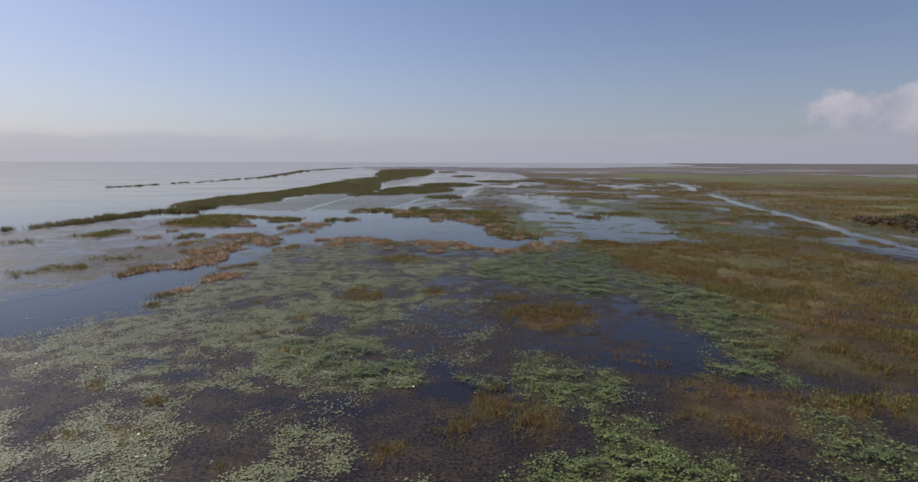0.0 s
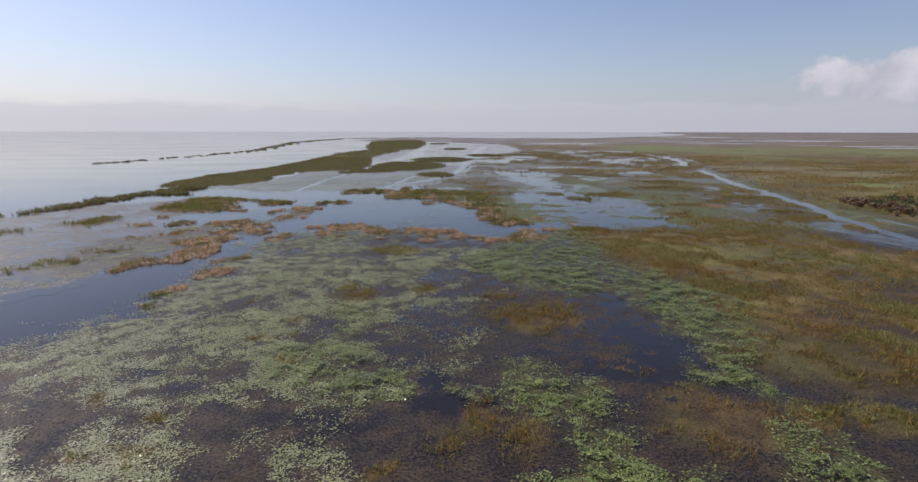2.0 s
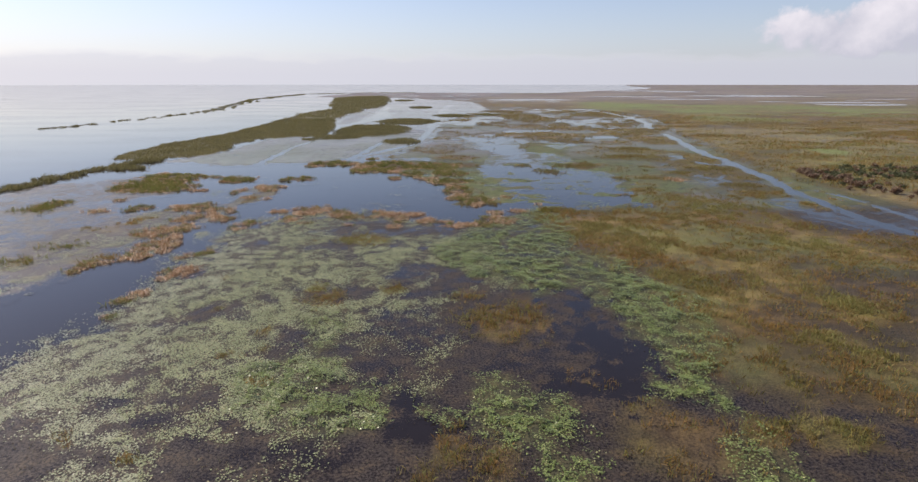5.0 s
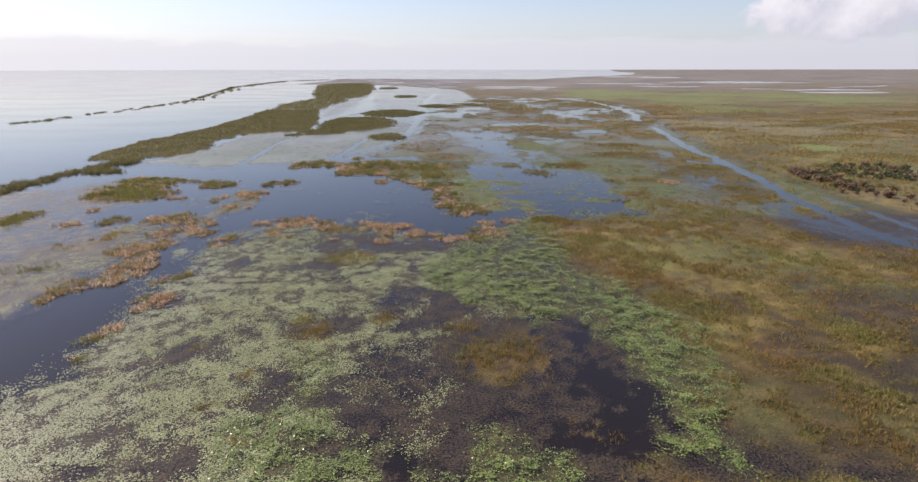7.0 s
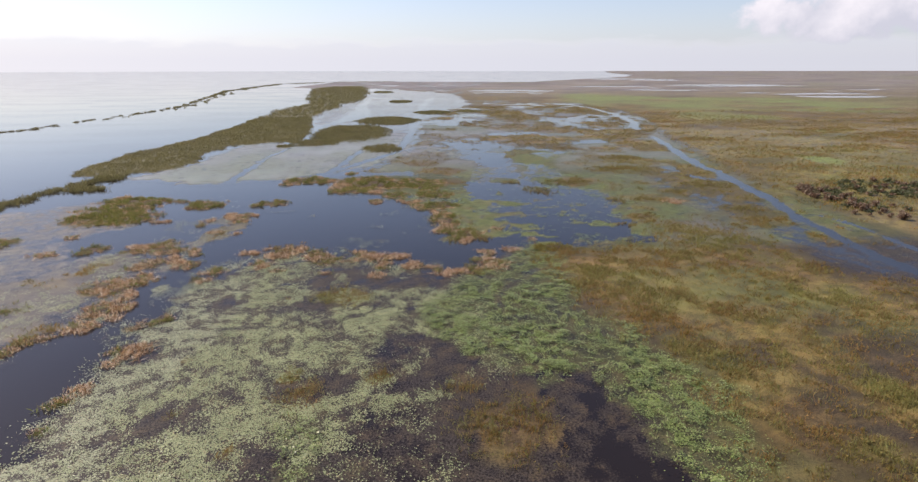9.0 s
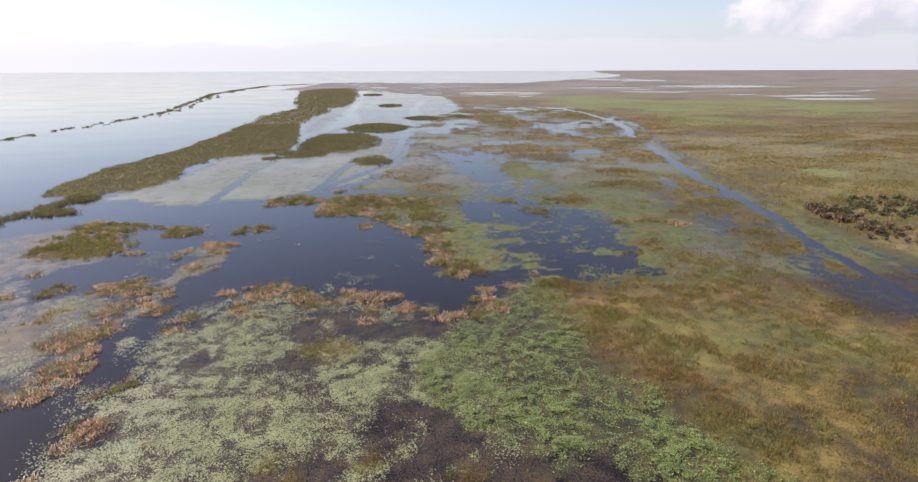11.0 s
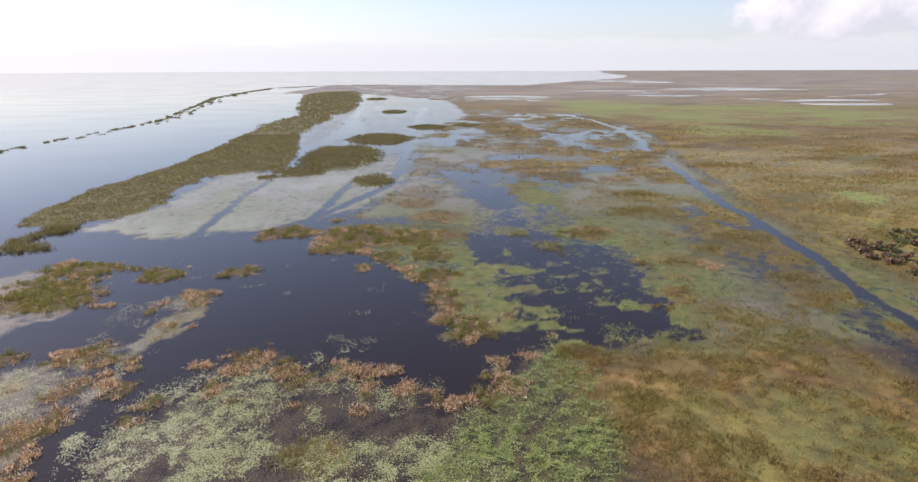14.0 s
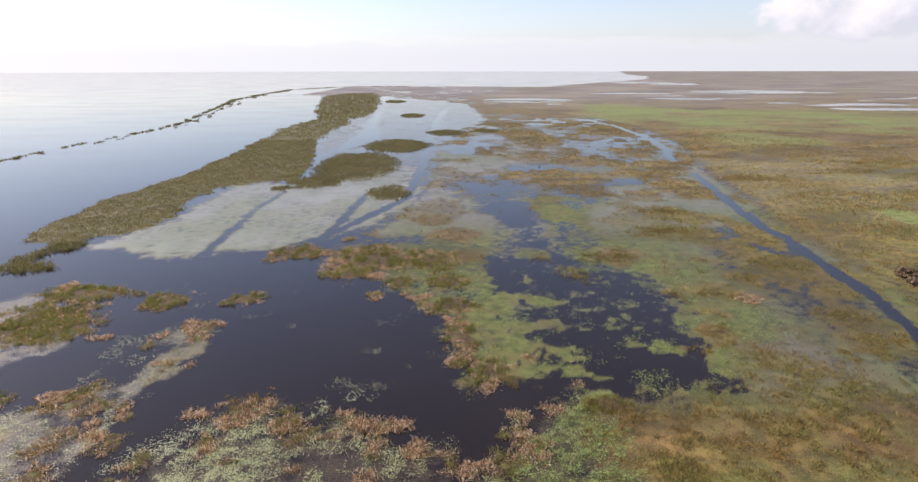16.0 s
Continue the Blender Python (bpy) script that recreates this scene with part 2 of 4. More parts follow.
def make_peat():
    m = Nodes("peat_litter")
    fine, mid = m.noise(4, 5, 0.65), m.noise(0.7, 3)
    colour = m.mix(m.step(fine, 0.35, 0.65), (0.020, 0.014, 0.010), (0.10, 0.062, 0.034))
    colour = m.mix(m.step(mid, 0.5, 0.7), colour, (0.10, 0.11, 0.04))
    return m.done(m.surface(colour, 0.85, m.bump(fine, 0.6, 0.1), 0.2))


WATER, GROUND, PEAT = make_water(), make_ground(), make_peat()
PAD = make_leaf("lily_pad_green", (0.082, 0.115, 0.028), (0.235, 0.295, 0.082), (0.36, 0.36, 0.15), 0.36, 0.88, specular=0.5, through=0.12, drift=0.5)
PAD_PALE = make_leaf("lily_pad_pale", (0.205, 0.228, 0.115), (0.39, 0.41, 0.25), (0.32, 0.27, 0.16), 0.4, 0.88, through=0.12, second=((0.17, 0.20, 0.085), (0.36, 0.39, 0.20)))
PAD_MID = make_leaf("lily_pad_grey_green", (0.16, 0.185, 0.080), (0.37, 0.40, 0.20), (0.36, 0.30, 0.16), 0.4, 0.88, through=0.12, drift=0.3)
SEDGE = make_leaf("sedge_gold", (0.130, 0.072, 0.022), (0.42, 0.255, 0.080), (0.20, 0.20, 0.055), 0.6, 0.70, second=((0.105, 0.088, 0.022), (0.30, 0.25, 0.068)))
SEDGE_OLIVE = make_leaf("sedge_olive", (0.115, 0.088, 0.030), (0.32, 0.245, 0.088), (0.24, 0.24, 0.08), 0.6, 0.7, second=((0.13, 0.085, 0.03), (0.36, 0.23, 0.085)))
TUSSOCK = make_leaf("tussock_gold", (0.145, 0.102, 0.038), (0.40, 0.295, 0.115), (0.24, 0.25, 0.08), 0.6, 0.66, second=((0.15, 0.13, 0.04), (0.34, 0.30, 0.10)))
REED = make_leaf("reed_olive", (0.100, 0.096, 0.038), (0.240, 0.215, 0.088), (0.32, 0.27, 0.13), 0.6, 0.8)
CATTAIL = make_leaf("cattail_green", (0.085, 0.105, 0.024), (0.245, 0.26, 0.065), (0.33, 0.24, 0.10), 0.55, 0.72)
DEAD_STEM = make_leaf("dead_stem_rust", (0.15, 0.078, 0.034), (0.58, 0.365, 0.195), (0.84, 0.68, 0.50), 0.7, 0.66, drift=0.9)
STRAW = make_leaf("sedge_straw", (0.17, 0.118, 0.045), (0.42, 0.315, 0.135), (0.20, 0.175, 0.06), 0.6, 0.75, drift=0.03)
WEED = make_leaf("weed_stem_brown", (0.06, 0.042, 0.03), (0.20, 0.15, 0.09), (0.16, 0.17, 0.07), 0.6, 0.8)
MEADOW = make_leaf("meadow_green", (0.10, 0.125, 0.03), (0.22, 0.25, 0.07), (0.22, 0.17, 0.07), 0.6, 0.75)
SHRUB_LEAF = make_leaf("shrub_leaf_dark", (0.055, 0.066, 0.027), (0.15, 0.16, 0.07), (0.12, 0.11, 0.05), 0.5, 0.85)
SHRUB_RED = make_leaf("shrub_leaf_russet", (0.10, 0.057, 0.033), (0.24, 0.145, 0.09), (0.30, 0.23, 0.15), 0.6, 0.8)
BARK = make_leaf("shrub_bark", (0.05, 0.04, 0.03), (0.10, 0.08, 0.06), (0.12, 0.1, 0.08), 0.8)


# ---- the plan of the marsh: centre lines with half widths, outlines, and blobs of x, y, radius x, radius y ----
REED_BELT = [(-107.5, 202.8), (-109.5, 211.6), (-109.1, 228.2), (-108.9, 252.9), (-102.5, 293.8), (-98.9, 363.0), (-99.3, 434.3), (-99.8, 520.6), (-87.2, 572.7), (-112.2, 706.8), (-141.5, 962.0), (-121.3, 1057.0), (-72.6, 1075.3), (-52.0, 875.8), (-44.5, 675.5), (-48.2, 588.2), (-59.2, 570.7), (-55.0, 508.0), (-64.2, 470.6), (-62.7, 422.2), (-57.3, 368.9), (-50.5, 324.8), (-48.1, 293.9), (-50.2, 279.8), (-57.7, 281.5), (-67.8, 275.0), (-74.9, 268.8), (-79.1, 255.6), (-79.0, 240.1), (-75.1, 224.3), (-76.5, 214.9), (-80.5, 208.9), (-84.8, 204.6), (-90.5, 200.5), (-94.4, 196.6), (-101.9, 199.2)]
FRINGE = [(-59.2, 570.7), (-55.0, 508.0), (-64.2, 470.6), (-62.7, 422.2), (-55.7, 359.9), (-46.1, 359.2), (-40.4, 408.7), (-40.8, 521.2), (-40.7, 621.0), (-42.5, 808.1), (-52.7, 847.7), (-44.5, 675.5), (-48.2, 588.2)]
SEDGE_FAR = [(140.1, 454.8, 21.2, 33.7), (120.0, 348.4, 11.2, 19.0), (71.9, 515.4, 16.8, 33.9), (104.4, 652.0, 43.1, 47.9), (138.7, 611.2, 23.1, 42.0), (102.3, 283.6, 10.2, 12.0), (74.2, 285.4, 7.6, 9.4), (68.5, 250.1, 7.7, 6.0), (190.8, 572.7, 27.3, 30.8), (86.1, 248.9, 6.6, 7.0)]
REED_TAIL = [(-90.1, 202.7), (-95.0, 197.7), (-96.4, 188.1), (-99.5, 182.2), (-92.9, 172.3), (-86.9, 174.8), (-81.1, 178.8), (-87.1, 183.0), (-91.6, 182.4), (-92.2, 189.1), (-86.0, 195.0)]
TAIL_WEST = [(-96, 188, 2.6), (-99, 170, 3.2), (-99.2, 158.1, 3.2), (-103.2, 145.4, 3.2), (-103.9, 134.5, 2.8), (-106.8, 121.8, 2.2)]
STANDS_WEST = [(-60.2, 84.1, 4.3, 3.3), (-57.4, 91.9, 3.9, 2.8), (-63.3, 79.9, 2.5, 2.5), (-81.4, 120.7, 5.3, 4.7), (-88.9, 109.8, 4.0, 3.9)]
FAR_REEF = [(-216, 332, 2.2), (-209, 345, 2.3), (-205, 399, 3.1), (-201, 440, 6.1), (-195, 478, 7.1), (-195, 543, 11.8), (-217, 665, 26.8), (-254, 885, 39.1), (-257, 1058, 33.8), (-247, 1250, 39.4), (-144, 1384, 38.3), (-15.0, 1413, 39.3)]
POOL_EAST = [(13.5, 119), (8.6, 122), (6.0, 131), (7.2, 145), (1.7, 153), (-8.9, 168), (-18.3, 170), (-22.1, 186), (-17.5, 199), (-10.1, 211), (-1.6, 236), (5.4, 290), (12.3, 383), (62, 551), (65, 765), (-46.1, 956)]
CANAL = [(151, 547, 8.6), (158, 486, 11.3), (153, 413, 12.9), (142, 357, 11.7), (130, 324, 2.8)]
CANAL_SOUTH = [(123, 285, 6.4), (119, 267, 6.4), (113, 242, 6.5), (107, 220, 5.8), (103, 201, 2.2), (103, 191, 2.3), (99, 170, 2.1), (95, 147, 2.5), (95, 137, 3.2), (96, 126, 2.6)]
FLAT = [(-87, 194), (-75, 223), (-73, 278), (-40.4, 278), (-25.2, 292), (-47.7, 359), (-26.1, 414), (-46.3, 809), (-36.3, 938), (65, 765), (62, 551), (12.3, 383), (5.4, 290), (-1.6, 236), (-10.1, 211), (-23.6, 197), (-40.8, 190), (-59.4, 184)]
LANE = [(30, 650, 2.5), (14.0, 503, 1.7), (9.5, 411, 1.8), (1.6, 290, 1.4), (-3.8, 245, 1.4), (-12.8, 225, 1.3), (-24.3, 201, 1.1), (-37, 185, 0.8)]
LANE_WEST = [(-49.5, 260, 0.5), (-51.9, 240, 0.7), (-53.0, 210, 0.8), (-53.2, 187, 1.0)]
LANE_MIDDLE = [(-17.5, 255, 0.6), (-21.9, 222, 0.8), (-24.8, 201, 1.0)]
LANE_REED = [(-46.0, 282, 0.7), (-49.0, 295, 0.8), (-51.3, 343, 0.9), (-54, 420, 1.1)]
WEST_FLAT = [(-98, 147), (-81, 162), (-49.8, 136), (-51.9, 115), (-48.8, 97), (-49.5, 86), (-50.8, 74), (-55.6, 63), (-109, 115)]
LENSES = [(-2.9, 599, 10.1, 19.8), (23.0, 454, 11.7, 14.7), (51.5, 463, 8.6, 11.6), (-10.3, 387, 16.0, 25.7), (-28.8, 320, 17.2, 36.6), (-9.5, 256, 7.0, 11.3), (-27.7, 821, 10.9, 25.6), (-52.1, 267, 3.4, 4.5), (-40.4, 278, 9.6, 11.1)]
ISLETS = [(-69, 162, 10.5, 4.4, -6), (-65, 146, 6.7, 7.2, 8), (-49.5, 156, 5.0, 4.9, 5), (-34.0, 156, 4.0, 3.4, 12), (-8.0, 156, 1.5, 2.8, 0), (-30.1, 186, 7.5, 6.7, 22), (-9.6, 180, 11.3, 9.8, 0), (-14.4, 170, 5.7, 3.5, 10), (4.1, 177, 6.3, 9.5, 0), (-3.3, 163, 3.8, 3.1, 0), (7.6, 163, 5.4, 4.2, 0), (7.5, 150, 5.8, 4.0, 0), (8.8, 137, 3.1, 7.7, 0), (11.7, 125, 3.7, 3.9, 0)]
ISLETS_WEST = [(-80, 124, 2.6, 5.3, 0), (-70, 148, 7.9, 9.8, 4), (-59.8, 120.7, 3.0, 2.6, 0)]
DEAD_WEST = [(-45.3, 99.1, 3.0, 3.1, 20), (-44.2, 104.2, 1.9, 2.3, 20), (-43.5, 90.1, 2.7, 1.1, 25), (-47.6, 82.4, 2.5, 1.0, 20), (-49.3, 80.1, 1.5, 1.1, 20), (-45.0, 117.8, 2.3, 1.8, 15), (-38.0, 111.2, 1.6, 1.6, 20), (-37.6, 139.9, 2.4, 2.5, 30), (-66.4, 118.1, 2.3, 1.7, 15), (-68.0, 129.9, 1.2, 1.8), (-36.5, 84.7, 1.1, 0.9), (-35.9, 67.5, 1.0, 1.0, 20), (-47.7, 100.8, 3.7, 3.2, 25), (-44.7, 92.2, 2.1, 2.2, 25), (-45.3, 112.5, 2.5, 1.6, 20)]
DEAD = [(-38.3, 142.9, 3.6, 2.5, 30), (-47.4, 119.7, 2.8, 2.1, 20), (-46.4, 123.6, 1.6, 1.2), (-38.9, 116.0, 1.6, 1.7, 20), (-37.5, 109.4, 2.1, 1.4, 25), (-46.7, 109.5, 3.3, 1.6, 10), (-22.1, 116.0, 3.4, 1.3), (-16.5, 113.2, 0.9, 2.6), (-7.9, 112.2, 1.6, 1.8), (-10.6, 109.8, 2.0, 1.2), (-4.4, 107.9, 1.6, 1.1), (4.7, 104.4, 1.0, 1.3), (1.5, 105.4, 1.3, 0.9), (10.3, 101.9, 1.4, 0.9), (-13.9, 103.4, 1.2, 0.8), (-22.0, 105.5, 1.4, 0.9), (8.3, 130.2, 1.4, 3.2), (9.6, 140.0, 1.1, 2.9), (14.4, 125.0, 1.8, 1.4), (19.3, 128.4, 1.3, 1.5)]
SPIT = [(-45.5, 137.1), (-44.2, 141.0), (-41.6, 144.8), (-38.4, 146.4), (-34.7, 143.1), (-34.1, 139.6), (-36.1, 135.4), (-35.6, 131.3), (-36.2, 128.2), (-38.0, 126.1), (-39.6, 123.7), (-40.6, 121.4), (-41.6, 119.3), (-39.4, 117.0), (-39.5, 115.0), (-39.1, 111.8), (-40.4, 109.6), (-41.6, 109.1), (-42.8, 113.9), (-42.5, 117.9), (-43.5, 124.0), (-43.3, 129.1), (-42.6, 133.8)]
PAD_BAND = [(14.8, 105.8), (23.2, 113.9), (28.5, 105.5), (24.1, 86.3), (29.0, 79.5), (30.2, 71.2), (33.1, 65.3), (34.2, 62.2), (30.1, 58.5), (31.4, 55.1), (29.1, 49.4), (27.0, 44.7), (27.4, 42.6), (26.8, 39.6), (25.0, 38.2), (23.0, 39.0), (21.9, 40.6), (20.4, 41.8), (21.2, 44.9), (23.1, 49.6), (21.8, 52.4), (22.8, 58.7), (21.8, 64.5), (18.8, 66.7), (15.8, 66.8), (12.0, 71.6), (6.6, 73.0), (2.8, 80.2), (0.2, 86.8), (5.2, 94.4)]
PAD_LEFT = [(-13.0, 61.5), (-9.9, 61.4), (-8.2, 50.5), (-8.0, 45.7), (-4.9, 45.6), (-3.0, 40.6), (-5.6, 39.3), (-10.5, 40.8), (-14.1, 41.8), (-16.4, 45.9), (-15.8, 49.4), (-13.5, 53.3)]
PAD_FRONT = [(-0.1, 42.5), (2.9, 41.9), (5.8, 47.5), (8.6, 46.0), (10.0, 43.1), (12.5, 42.2), (12.6, 37.8), (12.3, 34.2), (14.3, 31.9), (15.2, 28.7), (14.9, 25.5), (3.2, 25.3), (3.8, 29.1), (6.0, 32.5), (6.1, 35.8), (3.8, 36.6), (3.2, 39.1), (0.2, 39.4)]
PAD_EAST = [(21.9, 34.4), (24.8, 37.1), (25.8, 36.2), (25.6, 33.6), (24.9, 31.4), (25.8, 30.1), (24.7, 27.2), (18.4, 26.5), (21.3, 28.8), (21.9, 32.1)]
PAD_WEST = [(-38.4, 48.8), (-37.6, 57.0), (-33.3, 63), (-28.9, 74), (-19.4, 87), (-6.7, 95), (6.3, 94), (-1.1, 81), (-10.8, 72), (-14.1, 63), (-16.2, 53.7), (-17.2, 47.1)]
SEDGE_HAZE = [(18.7, 35.9, 4.9, 4.2), (15.4, 45.1, 2.4, 1.5), (34.6, 43.6, 4.1, 3.1), (35.4, 52.9, 3.6, 2.6), (1.6, 36.7, 2.2, 3.8)]
MURK = [(-3.7, 51.0, 3.4, 6.0), (-1.7, 58.1, 3.9, 5.0), (-8.6, 36.1, 3.0, 2.9), (6.4, 48.8, 2.2, 1.9), (-0.6, 74.9, 4.1, 5.4), (-20.9, 41.2, 2.4, 1.8), (-26.2, 44.1, 2.0, 1.4), (31.9, 47.1, 3.3, 3.5)]
BROWN_NEAR = [(8.8, 59.6, 5.0, 5.7), (5.7, 66.7, 2.2, 2.6), (4.9, 34.8, 2.9, 3.8), (0.1, 33.1, 1.8, 2.5), (-11.9, 67.1, 3.5, 3.5), (-13.5, 70.0, 1.9, 2.8), (-10.3, 92.9, 5.2, 3.6), (-3.8, 69.7, 1.5, 2.1), (-16.8, 57.1, 0.9, 0.7), (-15.7, 53.3, 0.8, 0.7), (-19.6, 52.1, 1.3, 0.7), (-15.0, 47.0, 1.0, 0.8), (-26.5, 75.2, 0.7, 1.1), (-24.0, 63.7, 0.8, 0.8), (26.2, 37.3, 2.7, 2.0), (32.4, 36.4, 3.1, 2.3), (-23.7, 31.9, 1.3, 1.0), (-19.9, 32.4, 1.9, 1.2), (-27.0, 39.6, 0.8, 0.8), (-21.0, 36.6, 0.8, 0.7), (-13.0, 28.1, 0.8, 0.6), (-4.3, 30.1, 1.1, 0.9), (11.6, 102.3, 2.4, 3.4)]
GRASS_EAST = [(25.7, 108.2), (32.8, 110.9), (39.2, 112.3), (45.0, 113.9), (52.0, 118.3), (58.4, 127.9), (65.7, 129.3), (68.7, 121.1), (70.3, 112.6), (69.8, 103.3), (68.4, 91.8), (86, 88), (84, 70), (42.1, 41.3), (30.2, 46.5), (33.1, 56.9), (33.8, 69), (30.6, 83)]
GREEN_FAR = [(305, 549, 155, 89), (240, 654, 55.4, 96), (368, 486, 75, 62), (224, 387, 32.5, 42.7), (156, 210, 5.6, 9.6)]
SHRUBS = [(135, 157, 13.5, 12.2), (113, 147, 6.3, 9.2), (113, 155, 6.6, 8.5), (114, 123, 2.7, 6.5), (112, 135, 8.8, 6.6)]
FAR_POOLS = [(365, 985, 57.8, 57.6), (418, 910, 71, 65), (618, 1053, 94, 67), (537, 824, 72, 119), (686, 888, 53.5, 47.9), (644, 1636, 81, 162), (171, 718, 9.6, 39.4), (152, 835, 48.1, 40.4), (-22.4, 1124, 10.7, 73), (513, 654, 39.0, 25.3)]
TRAIL = [(-33.5, 84.2, 0.3), (-26.4, 83.3, 0.3), (-17.7, 83.3, 0.3), (-9.6, 84.5, 0.3), (-2.3, 89.1, 0.3)]
TRAIL_BAND = [(24.4, 103.6, 0.3), (19.8, 99.9, 0.3), (15.7, 95.3, 0.3), (13.3, 90.3, 0.3), (12.1, 85.8, 0.3)]
TRAIL_MARSH = [(59.2, 129, 0.2), (54.3, 122, 0.2), (50.7, 119, 0.2), (46.2, 118, 0.2)]
TRAIL_POOL = [(27.4, 148, 0.2), (29.0, 139, 0.2), (29.2, 130, 0.2), (34.1, 129, 0.2), (37.1, 134, 0.2), (43.3, 141, 0.2)]
MOUNDS = [(27.5, 114, 3.7, 2.1), (54.8, 135, 4.4, 2.7), (63, 152, 4.7, 2.8), (76, 161, 3.2, 3.2), (54.7, 152, 2.2, 2.4), (45.7, 177, 5.5, 4.9), (37.3, 165, 3.7, 4.8), (52.0, 178, 3.7, 4.5), (31.9, 178, 3.2, 4.0), (14.9, 122, 2.3, 2.4), (72, 199, 10.2, 5.3), (88, 170, 6.4, 5.7), (71, 173, 3.6, 2.1), (82, 140, 5.0, 3.5), (82, 222, 7.7, 6.9)]
HEAPS = [(15.3, 107.7, 2.0, 1.3), (15.6, 111.2, 0.8, 1.0), (20.5, 113.4, 1.0, 1.0), (-16.5, 112.3, 0.8, 1.8), (-54.9, 140.4, 2.5, 0.9), (-7.7, 155.7, 1.1, 1.9), (-8.2, 113.8, 0.7, 1.2), (-4.6, 107.6, 0.9, 0.9), (-4.0, 111.1, 4.3, 2.0), (-16.8, 112.4, 2.3, 2.0), (-23.3, 113.7, 2.4, 2.1), (68.5, 148.8, 2.1, 2.5), (-5.2, 101.5, 1.4, 1.4)]
CREEK_OPEN = [(30.0, 252.7), (34.6, 233.7), (35.5, 212.1), (39.5, 197.9), (37.4, 182.2), (41.0, 170.8), (48.0, 166.3), (50.6, 162.3), (51.8, 156.9), (51.0, 150.5), (50.9, 143.3), (48.9, 135.9), (46.5, 128.4), (45.8, 124.5), (47.7, 119.9), (45.0, 117.3), (42.3, 117.5), (39.0, 116.2), (36.9, 113.3), (35.0, 114.9), (33.3, 117.2), (30.3, 118.7), (27.0, 119.7), (22.1, 118.0), (18.2, 116.1), (14.7, 115.5), (12.5, 118.1), (18.7, 120.8), (21.8, 124.4), (28.0, 129.7), (28.1, 131.8), (23.5, 131.7), (20.4, 136.8), (17.7, 143.1), (21.1, 149.7), (19.6, 155.9), (19.0, 166.5), (21.8, 178.6), (27.7, 187.8), (29.2, 201.6), (27.3, 218.4)]
CREEK_GREEN = [(33.7, 165.0, 4.5, 6.6), (31.1, 181.8, 3.3, 4.7), (42.2, 159.4, 4.5, 3.4), (36.2, 150.2, 4.8, 2.9), (27.3, 138.8, 4.8, 3.3), (36.6, 140.6, 4.9, 4.5), (40.6, 131.0, 4.5, 2.5), (26.9, 122.3, 3.2, 1.2), (26.3, 149.4, 2.6, 2.3), (43.4, 148.1, 2.1, 1.7), (25.9, 162.3, 1.8, 2.1)]
CANAL_END = [(90, 131, 1.7), (89, 121, 1.8), (87, 111, 2.0), (86, 103, 2.2), (86, 94, 2.4), (87, 85, 2.0)]
TRACK_SOUTH = [(82, 163, 1.0), (77, 144, 0.8), (76, 120, 1.0), (78, 108, 1.0), (80, 95, 0.8), (81, 86, 0.8)]
TRACK_EAST = [(96, 131, 1.0), (98, 124, 1.6), (97, 113, 1.5), (96, 100, 1.3)]
WET = [(100, 197), (94, 156), (90, 130), (87, 104), (88, 91), (79, 84), (78, 94), (78, 108), (72, 115), (65, 122), (58.0, 130), (65, 142), (74, 175), (90, 219)]
NEAR_LAND = [(-40.0, 48.3), (-35.8, 57.3), (-35.6, 61.8), (-35.6, 65.6), (-35.5, 69.9), (-35.2, 75.5), (-32.3, 78.9), (-37.0, 83.4), (-36.5, 86.5), (-33.8, 89.5), (-34.3, 103.0), (-32.8, 106.8), (-31.3, 108.9), (-30.1, 110.3), (-26.5, 108.6), (-24.9, 110.2), (-27.3, 112.8), (-28.6, 115.5), (-27.3, 117.5), (-24.0, 117.3), (-20.9, 117.8), (-20.0, 118.9), (-18.3, 116.9), (-16.3, 113.3), (-13.9, 107.6), (-13.0, 109.9), (-12.2, 111.7), (-10.4, 112.9), (-9.5, 114.8), (-7.7, 112.7), (-6.2, 109.4), (-3.8, 107.5), (-1.5, 103.5), (-0.1, 105.9), (2.1, 106.5), (4.6, 106.0), (5.9, 103.0), (8.3, 102.3), (10.3, 102.1), (12.8, 104.3), (14.8, 106.2), (12.9, 109.3), (14.9, 111.7), (17.6, 111.5), (19.9, 114.1), (24.1, 117.2), (26.7, 118.6)]
WEST_WEB = [(-55.8, 116.8), (-53.5, 118.0), (-50.7, 119.9), (-49.2, 122.8), (-47.5, 125.1), (-44.9, 123.3), (-42.5, 117.9), (-42.8, 113.9), (-38.7, 111.8), (-39.8, 108.4), (-40.8, 105.3), (-42.7, 103.0), (-43.3, 100.5), (-42.0, 94.5), (-42.1, 90.3), (-44.5, 85.8), (-47.3, 81.9), (-49.7, 79.1), (-54.3, 74.7), (-63.9, 87.7), (-66.3, 105.2), (-56.4, 107.0)]
WEST_CHANNEL = [(-69.2, 129.2), (-63.8, 134.3), (-59.3, 136.0), (-58.2, 144.8), (-52.1, 150.8), (-44.0, 137.0), (-45.7, 125.8), (-49.0, 124.1), (-53.2, 120.1), (-59.5, 115.8)]
